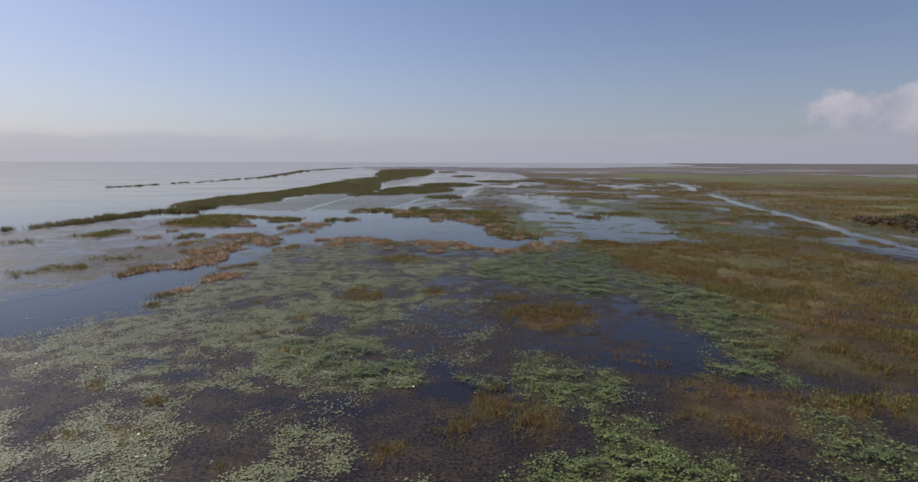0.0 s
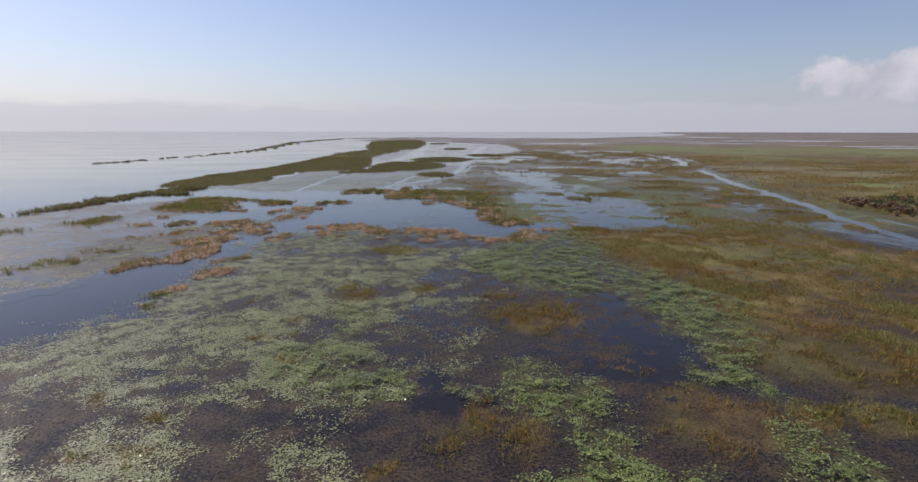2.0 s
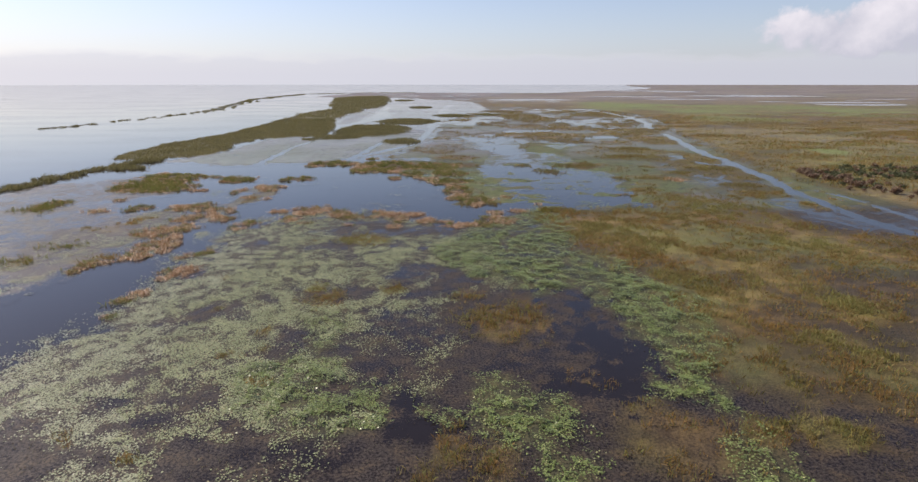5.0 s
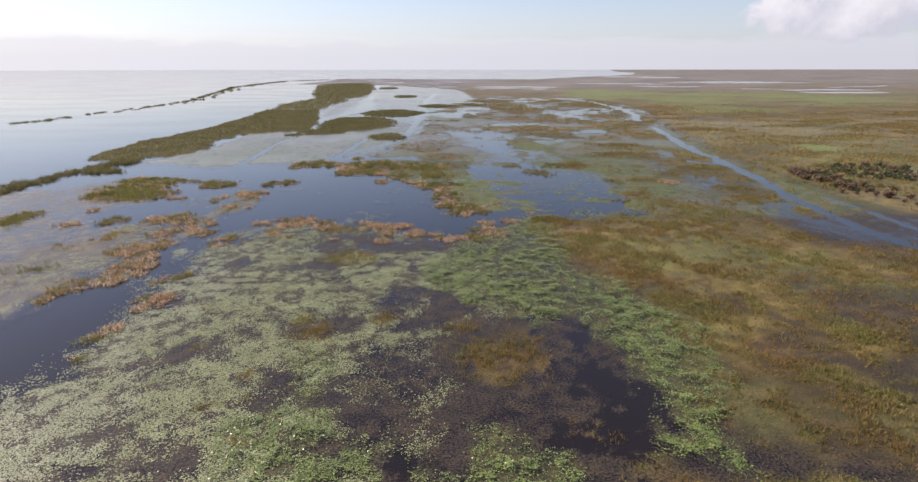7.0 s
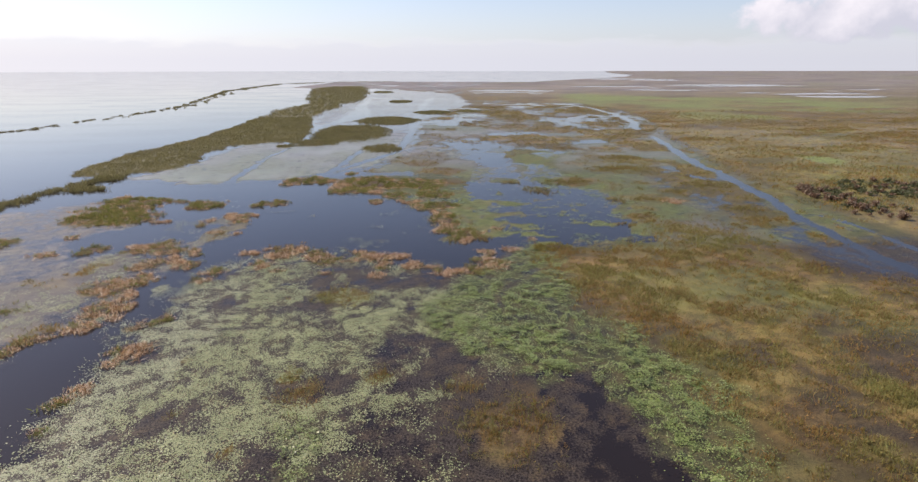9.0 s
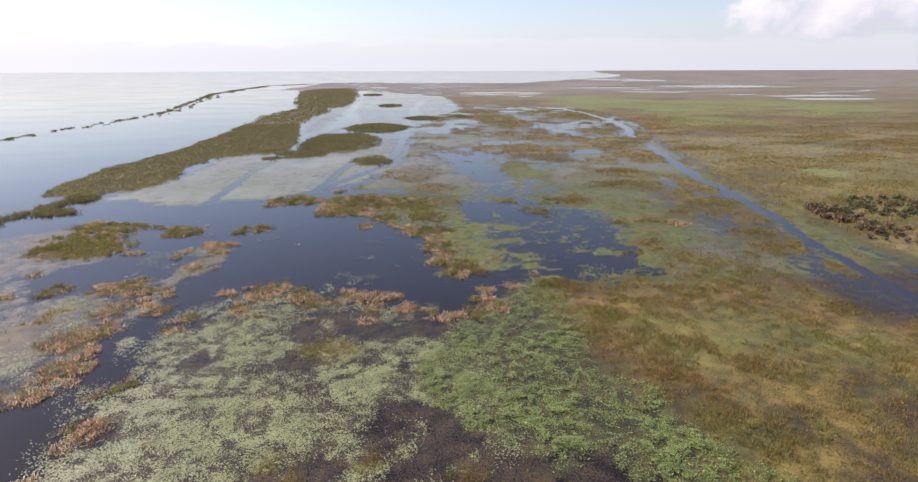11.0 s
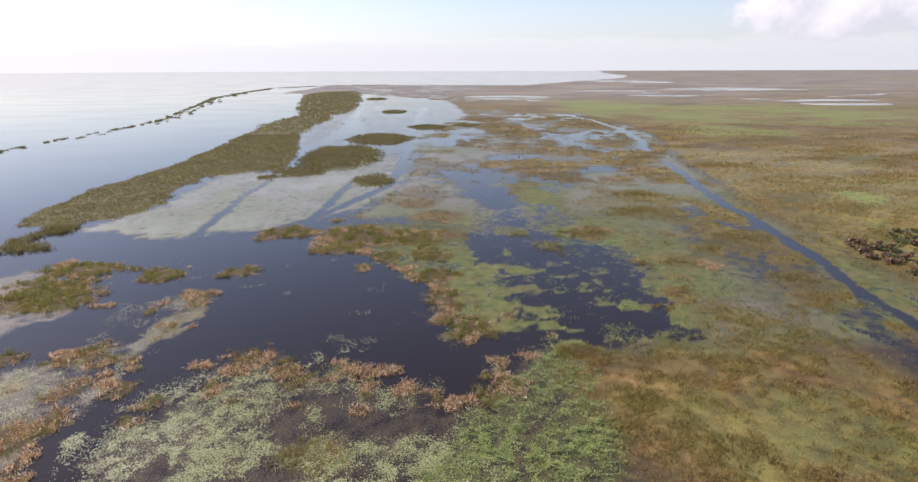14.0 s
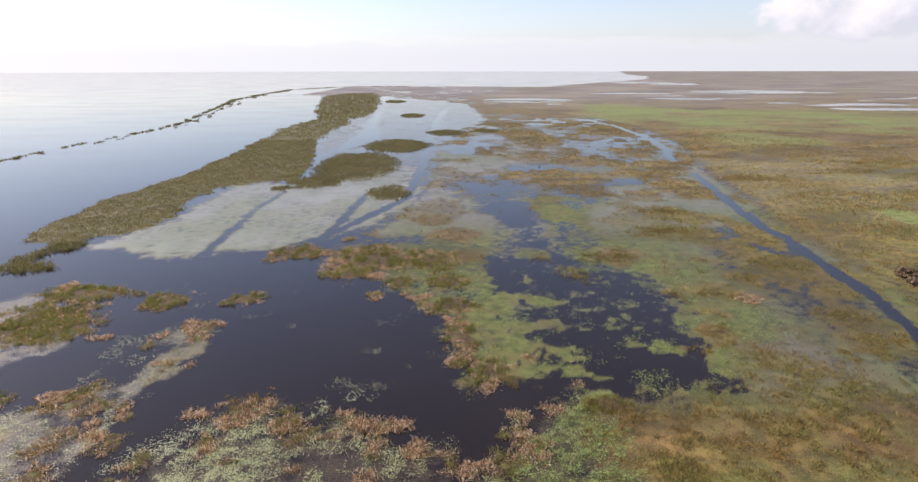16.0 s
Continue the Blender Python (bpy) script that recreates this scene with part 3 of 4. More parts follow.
PALE_GREEN = [(36.4, 237.9), (47.6, 246.4), (59.2, 240.8), (56.5, 216.3), (52.5, 195.8), (58.9, 188.2), (56.7, 176.1), (51.1, 167.2), (42.4, 170.7), (38.4, 182.1), (40.4, 197.8), (37.8, 214.1)]
DARK_POOL = [(16.7, 66.8), (19.3, 66.1), (19.6, 58.8), (21.7, 53.9), (22.6, 49.6), (21.3, 44.9), (18.8, 42.6), (17.5, 43.4), (15.0, 39.9), (13.3, 41.8), (10.5, 44.1), (13.5, 45.6), (16.4, 45.5), (16.4, 48.5), (13.9, 50.9), (14.4, 54.1), (16.6, 58.0)]
DARK_GAP = [(-2.7, 39.3), (-1.4, 41.6), (0.5, 40.9), (2.1, 39.1), (0.1, 38.0), (-1.9, 37.2)]
EAST_PATCH = [(32.2, 99.3, 6.4, 6.0), (38.5, 88.2, 7.2, 6.6), (65.3, 88.4, 5.9, 4.5), (68.3, 81.9, 6.4, 3.9), (48.0, 73.7, 4.9, 5.8), (38.9, 63.8, 4.3, 3.3), (51.0, 58.2, 4.3, 4.2), (43.0, 53.0, 2.5, 1.8), (33.1, 58.5, 3.0, 2.4), (43.4, 46.7, 2.7, 2.9), (32.3, 38.8, 2.3, 1.7), (47.1, 67.8, 4.1, 3.2), (50.6, 60.1, 3.7, 3.1), (35.5, 71.8, 4.3, 2.8), (34.0, 54.8, 2.7, 2.1), (33.1, 105.0, 4.4, 3.4), (59.9, 118.6, 6.6, 8.0), (63.6, 104.2, 7.6, 4.6), (65.5, 95.4, 4.8, 4.3), (34.1, 103.0, 5.1, 4.9), (33.4, 90.6, 5.4, 4.2), (49.9, 106.5, 3.6, 2.6)]
SEDGE_MID = [(63.2, 275.3, 15.7, 24.6), (76.1, 428.4, 17.5, 51.7), (64.4, 345.8, 9.4, 16.4), (82.6, 325.2, 13.2, 18.0), (97.3, 314.7, 7.1, 11.8), (51.9, 177.7, 5.9, 7.1), (73.6, 196.1, 11.6, 10.2), (84.9, 214.8, 10.2, 9.9), (105.3, 257.8, 12.5, 21.5), (116.6, 305.5, 11.1, 17.4), (91.3, 165.6, 8.0, 7.7), (74.7, 158.9, 3.3, 4.1), (54.3, 134.9, 4.2, 2.7), (64.4, 152.9, 7.4, 4.3), (54.1, 151.9, 3.0, 2.4), (58.8, 142.8, 3.4, 2.1), (12.0, 199.0, 9.1, 6.9), (39.1, 358.2, 5.8, 15.4), (43.6, 287.7, 7.6, 10.9), (90.6, 151.0, 6.2, 4.3), (49.6, 130.3, 4.5, 2.0), (5.9, 216.6, 7.3, 7.0), (13.6, 179.4, 5.8, 4.5)]
FAR_LAND = [(-190, 1000), (-150, 1390), (120, 1386), (286, 1334), (451, 1579), (784, 2018), (1000, 2500), (1150, 3200), (1700, 4850), (4900, 4850), (4900, -60), (-60, -60), (-52, 40)]
MARSH = NEAR_LAND + POOL_EAST + FAR_LAND


def lattice(ix, iy, seed):
    h = (ix.astype(np.int64) * 374761393 + iy.astype(np.int64) * 668265263 + seed * 974634777) & 0xFFFFFFFF
    h = ((h ^ (h >> 13)) * 1274126177) & 0xFFFFFFFF
    return ((h ^ (h >> 16)) & 0xFFFF) / 65535.0


def smooth_noise(x, y, size, seed, octaves=3):
    """Noise from 0 to 1 whose largest bumps are size metres."""
    total, weight, amount = 0.0, 0.0, 1.0
    for o in range(octaves):
        u, v = x / size * 2**o, y / size * 2**o
        iu, iv = np.floor(u), np.floor(v)
        fu, fv = u - iu, v - iv
        fu, fv = fu * fu * (3 - 2 * fu), fv * fv * (3 - 2 * fv)
        s = seed * 17 + o
        a, b = lattice(iu, iv, s), lattice(iu + 1, iv, s)
        c, d = lattice(iu, iv + 1, s), lattice(iu + 1, iv + 1, s)
        total = total + amount * (a + (b - a) * fu + (c - a) * fv + (a - b - c + d) * fu * fv)
        weight += amount
        amount *= 0.55
    return total / weight


def inside(outline, x, y):
    """Metres inside an outline; outside it is negative, and -60 far from it."""
    xs, ys = [p[0] for p in outline], [p[1] for p in outline]
    close = (x > min(xs) - 50) & (x < max(xs) + 50) & (y > min(ys) - 50) & (y < max(ys) + 50)
    far_off = np.full(x.shape, -60.0)
    x, y = x[close], y[close]
    near, odd = np.full(x.shape, 1e9), np.zeros(x.shape, bool)
    for (ax, ay), (bx, by) in zip(outline, outline[1:] + outline[:1]):
        dx, dy = bx - ax, by - ay
        t = np.clip(((x - ax) * dx + (y - ay) * dy) / (dx * dx + dy * dy + 1e-9), 0, 1)
        near = np.minimum(near, np.hypot(x - ax - t * dx, y - ay - t * dy))
        if ay != by:
            odd ^= ((ay > y) != (by > y)) & (x < dx * (y - ay) / dy + ax)
    far_off[close] = np.where(odd, near, -near)
    return far_off


def along(line, x, y):
    """Metres inside a band of changing half width, and -60 far from it."""
    xs, ys = [p[0] for p in line], [p[1] for p in line]
    close = (x > min(xs) - 50) & (x < max(xs) + 50) & (y > min(ys) - 50) & (y < max(ys) + 50)
    far_off = np.full(x.shape, -60.0)
    x, y = x[close], y[close]
    best = np.full(x.shape, -1e9)
    for (ax, ay, aw), (bx, by, bw) in zip(line, line[1:]):
        dx, dy = bx - ax, by - ay
        t = np.clip(((x - ax) * dx + (y - ay) * dy) / (dx * dx + dy * dy + 1e-9), 0, 1)
        best = np.maximum(best, aw + (bw - aw) * t - np.hypot(x - ax - t * dx, y - ay - t * dy))
    far_off[close] = best
    return far_off


def among(blobs, x, y):
    """1 in the middle of a blob, 0 at its rim, negative outside."""
    best = np.full(x.shape, -9.0)
    for cx, cy, rx, ry, *turn in blobs:
        a = radians(turn[0]) if turn else 0.0
        u, v = (x - cx) * math.cos(a) + (y - cy) * math.sin(a), (y - cy) * math.cos(a) - (x - cx) * math.sin(a)
        best = np.maximum(best, 1 - np.hypot(u / max(rx, 0.3), v / max(ry, 0.3)))
    return best


def soft(v, low, high):
    t = np.clip((v - low) / (high - low), 0, 1)
    return t * t * (3 - 2 * t)


def plan(x, y):
    """What grows at each place: a dictionary of fields from 0 to 1."""
    away = np.maximum(y, 20)
    wob = 0.5 + 0.007 * away
    fx, fy = smooth_noise(x, y, 3.2, 23, 3) - 0.5, smooth_noise(x, y, 3.2, 24, 3) - 0.5
    wx = x + (smooth_noise(x, y, 21, 3, 3) - 0.5) * 2 * wob + fx * (1.6 + 0.01 * away)
    wy = y + (smooth_noise(x, y, 21, 4, 3) - 0.5) * 2.8 * wob + fy * (1.9 + 0.02 * away)
    clump = smooth_noise(x, y, 4.5, 8, 4)
    shred = clump - 0.5
    far = soft(y, 250, 700)
    marsh = inside(MARSH, wx, wy)
    land = soft(marsh + shred * 7, -4, 5)
    reed, tail = inside(REED_BELT, wx, wy), np.maximum(inside(REED_TAIL, wx, wy), along(TAIL_WEST, wx, wy))
    west_in = np.minimum(inside(WEST_FLAT, wx, wy), -inside(WEST_CHANNEL, wx, wy))
    flat = np.maximum(inside(FLAT, wx, wy), west_in)
    spit = inside(SPIT, wx, wy)
    web = soft(inside(WEST_WEB, wx, wy) + shred * 7, -1.5, 2.5)
    west = soft(west_in + shred * 8, -1, 3)
    creek = inside(CREEK_OPEN, x + 0.3 * (wx - x), y + 0.3 * (wy - y)) - 8 * soft(among(CREEK_GREEN, wx, wy) + shred * 1.4, -0.7, 0.4)
    canal = np.maximum(along([(a, c, 2.2) for a, c, _ in CANAL], x + 0.4 * (wx - x), y + 0.4 * (wy - y)), along([(a, c, min(w, 1.5)) for a, c, w in CANAL_SOUTH[:-2]], x, y) + (smooth_noise(x, y, 9, 14, 3) - 0.5) * 3.0)
    ditch = np.maximum.reduce([along([(95, 147, 1.3)] + [(a, c, 0.9) for a, c, _ in CANAL_END], x, y), along([(a, c, -0.4) for a, c, _ in TRACK_SOUTH], x, y), along([(a, c, 0.3) for a, c, _ in TRACK_EAST], x, y)])
    canal = np.maximum(canal, ditch + (smooth_noise(x, y, 5, 14, 3) - 0.5) * 1.6)
    seep = soft(inside(WET, wx, wy) + shred * 6, -3, 3)
    trail = np.maximum.reduce([along([(a, c, 0.35) for a, c, _ in line], x + 0.5 * (wx - x), y + 0.5 * (wy - y)) for line in (TRAIL, TRAIL_BAND, TRAIL_MARSH, TRAIL_POOL)])
    lane = np.maximum.reduce([along(line, x + 0.3 * (wx - x), y + 0.3 * (wy - y)) for line in (LANE, LANE_WEST, LANE_MIDDLE, LANE_REED)])
    patch = smooth_noise(x, y * 0.8, 12, 5, 4)
    wide = smooth_noise(x * 0.6, y * 0.45, 90, 6, 4)
    east = inside(GRASS_EAST, wx, wy)
    # beyond the canal the land is dry sedge
    dry = soft(x - np.interp(y, [60, 126, 170, 191, 242, 285, 357, 413, 486, 547, 900, 1600], [110, 99, 104, 106, 119, 128, 150, 165, 172, 162, 60, 300]), -2, 8) * land
    near = soft(118 - y, 0, 10)
    broken = land * (1 - dry) * (1 - near)
    holes = 1 - 0.6 * soft(0.47 - smooth_noise(x * 0.8, y, 13, 25, 4), 0, 0.10) * soft(east, -12, 2) * soft(88 - y, 0, 15)
    sedge = np.maximum(dry, soft(east, -7, 1) * holes)
    sedge = sedge * (1 - 0.45 * seep)
    sedge = np.maximum(sedge, broken * soft(patch + 0.10 * far - 0.05 * soft(x, 20, 60) * (1 - far) - 0.25 * soft(x, -8, 6) * soft(62 - x, 0, 20) * soft(235 - y, 0, 50), 0.48, 0.54))
    meadowland = soft(east, -7, 1)
    thick = soft(among(EAST_PATCH, wx, wy) + shred * 0.9, -0.45, 0.35)
    sedge = sedge * (1 - soft(east, -7, 1) * (1 - dry) * 0.35 * (1 - thick))
    sedge = np.maximum(sedge, 0.95 * thick * soft(east, -6, 2))
    clumps = soft(among(SEDGE_MID + SEDGE_FAR, wx, wy) + shred * 1.0, -0.3, 0.25) * land
    sedge = np.maximum(sedge * (1 - 0.45 * broken * soft(420 - y, 0, 120) * soft(98 - x, 0, 20)), 0.95 * clumps)
    sedge = np.maximum(sedge, 0.5 * soft(among(SEDGE_HAZE, wx, wy) + shred * 1.4, -0.4, 0.7))
    sedge = np.maximum(sedge, 0.6 * soft(among(BROWN_NEAR, wx, wy) + shred * 2.0, -0.15, 0.7))
    raft = np.maximum(0.4 * soft(spit + shred * 5, -0.5, 2), 0.8 * web)
    sedge = np.maximum(sedge, 0.75 * raft * soft(smooth_noise(x, y, 7, 17, 3), 0.48, 0.62))
    pads = np.zeros(x.shape)
    for outline, share in ((PAD_BAND, 1.0), (PAD_LEFT, 0.8), (PAD_FRONT, 0.95), (PAD_EAST, 0.85)):
        pads = np.maximum(pads, share * soft(inside(outline, wx, wy) + shred * 9, -1.6, 1.2))
    murk = soft(among(MURK, wx, wy) + shred * 1.6, -0.4, 0.4)
    pale = soft(inside(PAD_WEST, wx, wy), -3, 3) * soft(clump, 0.24, 0.52)
    pale = np.maximum(pale, land * near * (1 - soft(east, -6, 0)) * 0.9 * soft(clump + 0.17 * soft(-x, 4, 28) - 0.16 * soft(x, -16, 2) * soft(52 - y, 0, 12), 0.45, 0.62))
    pale = pale * (1 - 0.75 * soft(y + shred * 30, 92, 104) * land * soft(x, -26, -12))
    pale = np.maximum(pale, 0.85 * soft(spit, -0.8, 1.2) * soft(clump, 0.30, 0.58))
    pale = np.maximum(pale, 0.4 * np.maximum(west, web) * soft(clump, 0.46, 0.66))
    pale = pale * np.where(y < 100, soft(9 * soft(y, 60, 74) - x, -7, 6), 1.0) * (1 - 0.9 * murk)
    loose = soft(x, -62, -50) * soft(12 - x, 0, 14) * soft(y, 55, 62) * soft(172 - y, 0, 12)
    pale = np.maximum(pale, 0.55 * loose * soft(smooth_noise(x, y, 5.5, 18, 3), 0.66, 0.76))
    fine = smooth_noise(x, y, 1.7, 26, 4) - 0.5
    hollow = np.maximum(inside(DARK_POOL, wx, wy), inside(DARK_GAP, wx, wy))
    bare = np.maximum(soft(hollow + shred * 6 + fine * 9 - 0.6, -2.0, 2.4), soft(np.minimum(creek, 3.0) + (smooth_noise(x, y * 0.7, 5, 19, 4) - 0.5) * 10 + fine * 11, -4.2, 3.6))
    track = soft(trail, -0.25, 0.15)
    open_water = np.maximum(bare, track * 0.8)
    pads, pale = pads * (1 - open_water), pale * (1 - open_water)
    scum = soft(flat + shred * 6, -3, 4) * (1 - 0.7 * west) * (0.8 + 0.2 * soft(smooth_noise(x, y * 0.7, 22, 9, 4), 0.36, 0.6)) * (1 - soft(lane + shred * 2, -1.6, 1.2)) * (1 - 0.62 * soft(y + shred * 120, 265, 350))
    mid_green = broken * (1 - sedge) * soft(x, -12, 0) * soft(85 - x, 0, 30) * soft(235 - y, 0, 70) * (1 - bare)
    mid_green = np.maximum(mid_green * (1 - meadowland), soft(inside(PALE_GREEN, wx, wy) + shred * 6, -2, 3) * (1 - sedge) * (1 - bare))
    scum = np.maximum(scum * (1 - 0.75 * web) * (1 - 0.12 * west * soft(140 - y, 0, 25)), 0.15 * web)
    scum = np.maximum(scum, 0.5 * soft(inside(FRINGE, wx, wy) + shred * 8, -4, 4))
    scum = np.maximum(scum, (0.42 + 0.22 * soft(y, 170, 210) * soft(430 - y, 0, 80)) * broken * (1 - mid_green) * (1 - sedge) * soft(smooth_noise(x, y, 30, 11, 3), 0.4, 0.6) * (1 - dry))
    pool = soft(among(FAR_POOLS, x, y), -0.6, 0.1) * soft(smooth_noise(x * 0.25, y * 0.9, 34, 20, 5), 0.53, 0.60)
    water = np.maximum.reduce([soft(canal, -1.0, 0.6), bare * 0.75, pool * 0.55])
    sedge = sedge * (1 - np.maximum(soft(canal, -1.0, 0.6), pool)) * (1 - 0.9 * bare)
    field = among(GREEN_FAR, wx, wy)
    meadow = dry * np.maximum(0.95 * (0.55 + 0.45 * soft(smooth_noise(x * 0.3, y * 0.9, 22, 75, 4), 0.38, 0.58)) * soft(field, -0.35, 0.2) * soft(smooth_noise(x * 0.6, y * 0.8, 40, 16, 4), 0.30, 0.50), 0.22 * soft(wide, 0.52, 0.68))
    meadow = np.maximum(meadow, 0.5 * (1 - 0.7 * thick) * meadowland * soft(smooth_noise(x, y, 13, 15, 4), 0.42, 0.62))
    olive = broken * soft(smooth_noise(x, y, 35, 12, 3), 0.4, 0.6)
    shoal = soft(inside(FLAT, wx, wy) + shred * 6, -3, 3) * soft(330 - y, 0, 80)
    return {"shoal": shoal, "land": land, "sedge": sedge, "pads": pads, "pale": pale, "scum": scum, "water": water, "tail": soft(tail + shred * 7, -0.5, 2.0), "reed": soft(reed + shred * 5, -0.5, 1.0), "dry": dry, "meadow": meadow, "olive": olive, "near": near, "seep": seep, "murk": murk, "bare": bare, "mid_green": mid_green, "spit": soft(spit + shred * 5, -1.2, 1.8), "west": west, "web": web, "thick": thick, "lee": broken * (1 - 0.8 * meadowland) * (1 - 0.55 * seep) * soft(x, 45, 75) * soft(255 - y, 0, 60), "east": soft(east, -7, 1)}


class NearPlan:
    """The plan of the nearer marsh on a fine grid, read between its points: quick for very many places."""

    def __init__(self, x0, x1, y0, y1, step):
        self.x0, self.y0, self.step = x0, y0, step
        gx, gy = np.meshgrid(np.arange(x0, x1 + step, step), np.arange(y0, y1 + step, step))
        self.fields = plan(gx, gy)
        self.rows, self.cols = gx.shape

    def __call__(self, x, y):
        u, v = np.clip((x - self.x0) / self.step, 0, self.cols - 1.001), np.clip((y - self.y0) / self.step, 0, self.rows - 1.001)
        i, j = u.astype(int), v.astype(int)
        a, b = u - i, v - j
        return {k: (f[j, i] * (1 - a) + f[j, i + 1] * a) * (1 - b) + (f[j + 1, i] * (1 - a) + f[j + 1, i + 1] * a) * b for k, f in self.fields.items()}


near_plan = NearPlan(-64, 97, 2, 192, 0.4)


# ---- meshes ----
def mesh_object(name, verts, faces_of, material, parent=None, label=""):
    """One mesh object from an array of places and an array of faces with equal corner counts."""
    data = bpy.data.meshes.new(name)
    corners = faces_of.shape[1]
    data.vertices.add(len(verts))
    data.vertices.foreach_set("co", np.ascontiguousarray(verts, np.float32).ravel())
    data.loops.add(faces_of.size)
    data.loops.foreach_set("vertex_index", np.ascontiguousarray(faces_of, np.int32).ravel())
    data.polygons.add(len(faces_of))
    data.polygons.foreach_set("loop_start", np.arange(0, faces_of.size, corners, dtype=np.int32))
    data.update(calc_edges=True)
    data.materials.append(material)
    ob = new(name, data)
    if parent:
        ob.parent = parent
    if label:
        ob["label"] = label
    return ob


rng = np.random.default_rng(7)


def scatter(box, per_metre, chance, clumps=None):
    """Random places in a box of x0, x1, y0, y1, kept by a chance from 0 to 1."""
    x0, x1, y0, y1 = box
    count = int((x1 - x0) * (y1 - y0) * per_metre)
    x, y = rng.uniform(x0, x1, count), rng.uniform(y0, y1, count)
    ahead = np.abs(x) < 0.95 * (y + 22)
    x, y = x[ahead], y[ahead]
    if clumps:
        thick = rng.random(len(x)) < clumps(x, y)
        x, y = x[thick], y[thick]
    keep = rng.random(len(x)) < chance(x, y)
    return x[keep], y[keep]


def pad_mesh(x, y, radius, lift, tilt, hummock=0.0):
    """Small round leaves, each with its own tilt."""
    count = len(x)
    turn = rng.uniform(0, 6.28, count)
    spokes = np.array([0.6, 1.9, 3.14, 4.38, 5.68])
    reach = np.array([1.0, 1.03, 0.97, 1.02, 1.0])
    size = rng.uniform(radius[0], radius[1], count)
    a = spokes[None] + turn[:, None]
    ox, oy = np.cos(a) * reach * size[:, None], np.sin(a) * reach * size[:, None]
    lean, way = rng.normal(0, tilt, count), rng.uniform(0, 6.28, count)
    oz = (ox * np.cos(way)[:, None] + oy * np.sin(way)[:, None]) * np.tan(lean)[:, None]
    base = rng.uniform(lift[0], lift[1], count) + hummock * soft(smooth_noise(x, y, 1.3, 37, 3), 0.35, 0.7) + size * np.abs(np.tan(lean))
    places = np.stack([x[:, None] + ox, y[:, None] + oy, base[:, None] + oz], -1).reshape(-1, 3)
    return places, np.arange(count * 5).reshape(-1, 5)


def blade_mesh(x, y, blades, spread, height, width, lean, z=0.0):
    """Tufts of tapered blades that bend over: a wide foot and a point, one bend."""
    count = len(x) * blades
    bx = np.repeat(x, blades) + rng.normal(0, spread, count)
    by = np.repeat(y, blades) + rng.normal(0, spread, count)
    tall = np.repeat(rng.uniform(0.75, 1.1, len(x)) * (0.55 + 0.9 * smooth_noise(x, y, 2.4, 51, 2)), blades) * rng.uniform(height[0], height[1], count)
    way, turn = rng.uniform(0, 6.28, count), rng.uniform(0, 6.28, count)
    tip = np.abs(rng.normal(0, lean, count)) * tall
    wide = rng.uniform(0.6, 1.3, count) * width
    up = np.sqrt(np.maximum(tall * tall - tip * tip, (0.2 * tall) ** 2))
    sx, sy = np.cos(turn) * wide / 2, np.sin(turn) * wide / 2
    foot = np.repeat(np.broadcast_to(z, x.shape), blades) if np.ndim(z) else np.full(count, z)
    a = np.stack([bx - sx, by - sy, foot - 0.05], -1)
    b = np.stack([bx + sx, by + sy, foot - 0.05], -1)
    c = np.stack([bx + np.cos(way) * tip * 0.4 + sx * 0.7, by + np.sin(way) * tip * 0.4 + sy * 0.7, foot + up * 0.6], -1)
    d = np.stack([bx + np.cos(way) * tip, by + np.sin(way) * tip, foot + up], -1)
    return np.stack([a, b, c, d], 1).reshape(-1, 3), np.arange(count * 4).reshape(-1, 4)


def join(parts):
    places, faces, at = [], [], 0
    for p, f in parts:
        places.append(p)
        faces.append(f + at)
        at += len(p)
    return np.concatenate(places), np.concatenate(faces)


# ---- water and ground ----
def build_water():
    ring, spokes = [0.0, 30, 80, 200, 500, 1200, 2600, 4850], 96
    places, quads = [], []
    for r in ring[1:]:
        for s in range(spokes):
            a = 2 * math.pi * s / spokes
            places.append((r * math.cos(a), r * math.sin(a), 0.0))
    for i in range(len(ring) - 2):
        for s in range(spokes):
            e = (s + 1) % spokes
            quads.append((i * spokes + s, (i + 1) * spokes + s, (i + 1) * spokes + e, i * spokes + e))
    data = bpy.data.meshes.new("water")
    data.from_pydata(places, [], quads + [tuple(range(spokes))])
    data.materials.append(WATER)
    tagged(new("water", data), "dark peaty water of the lake and its marsh pools", "water", kind="structure")


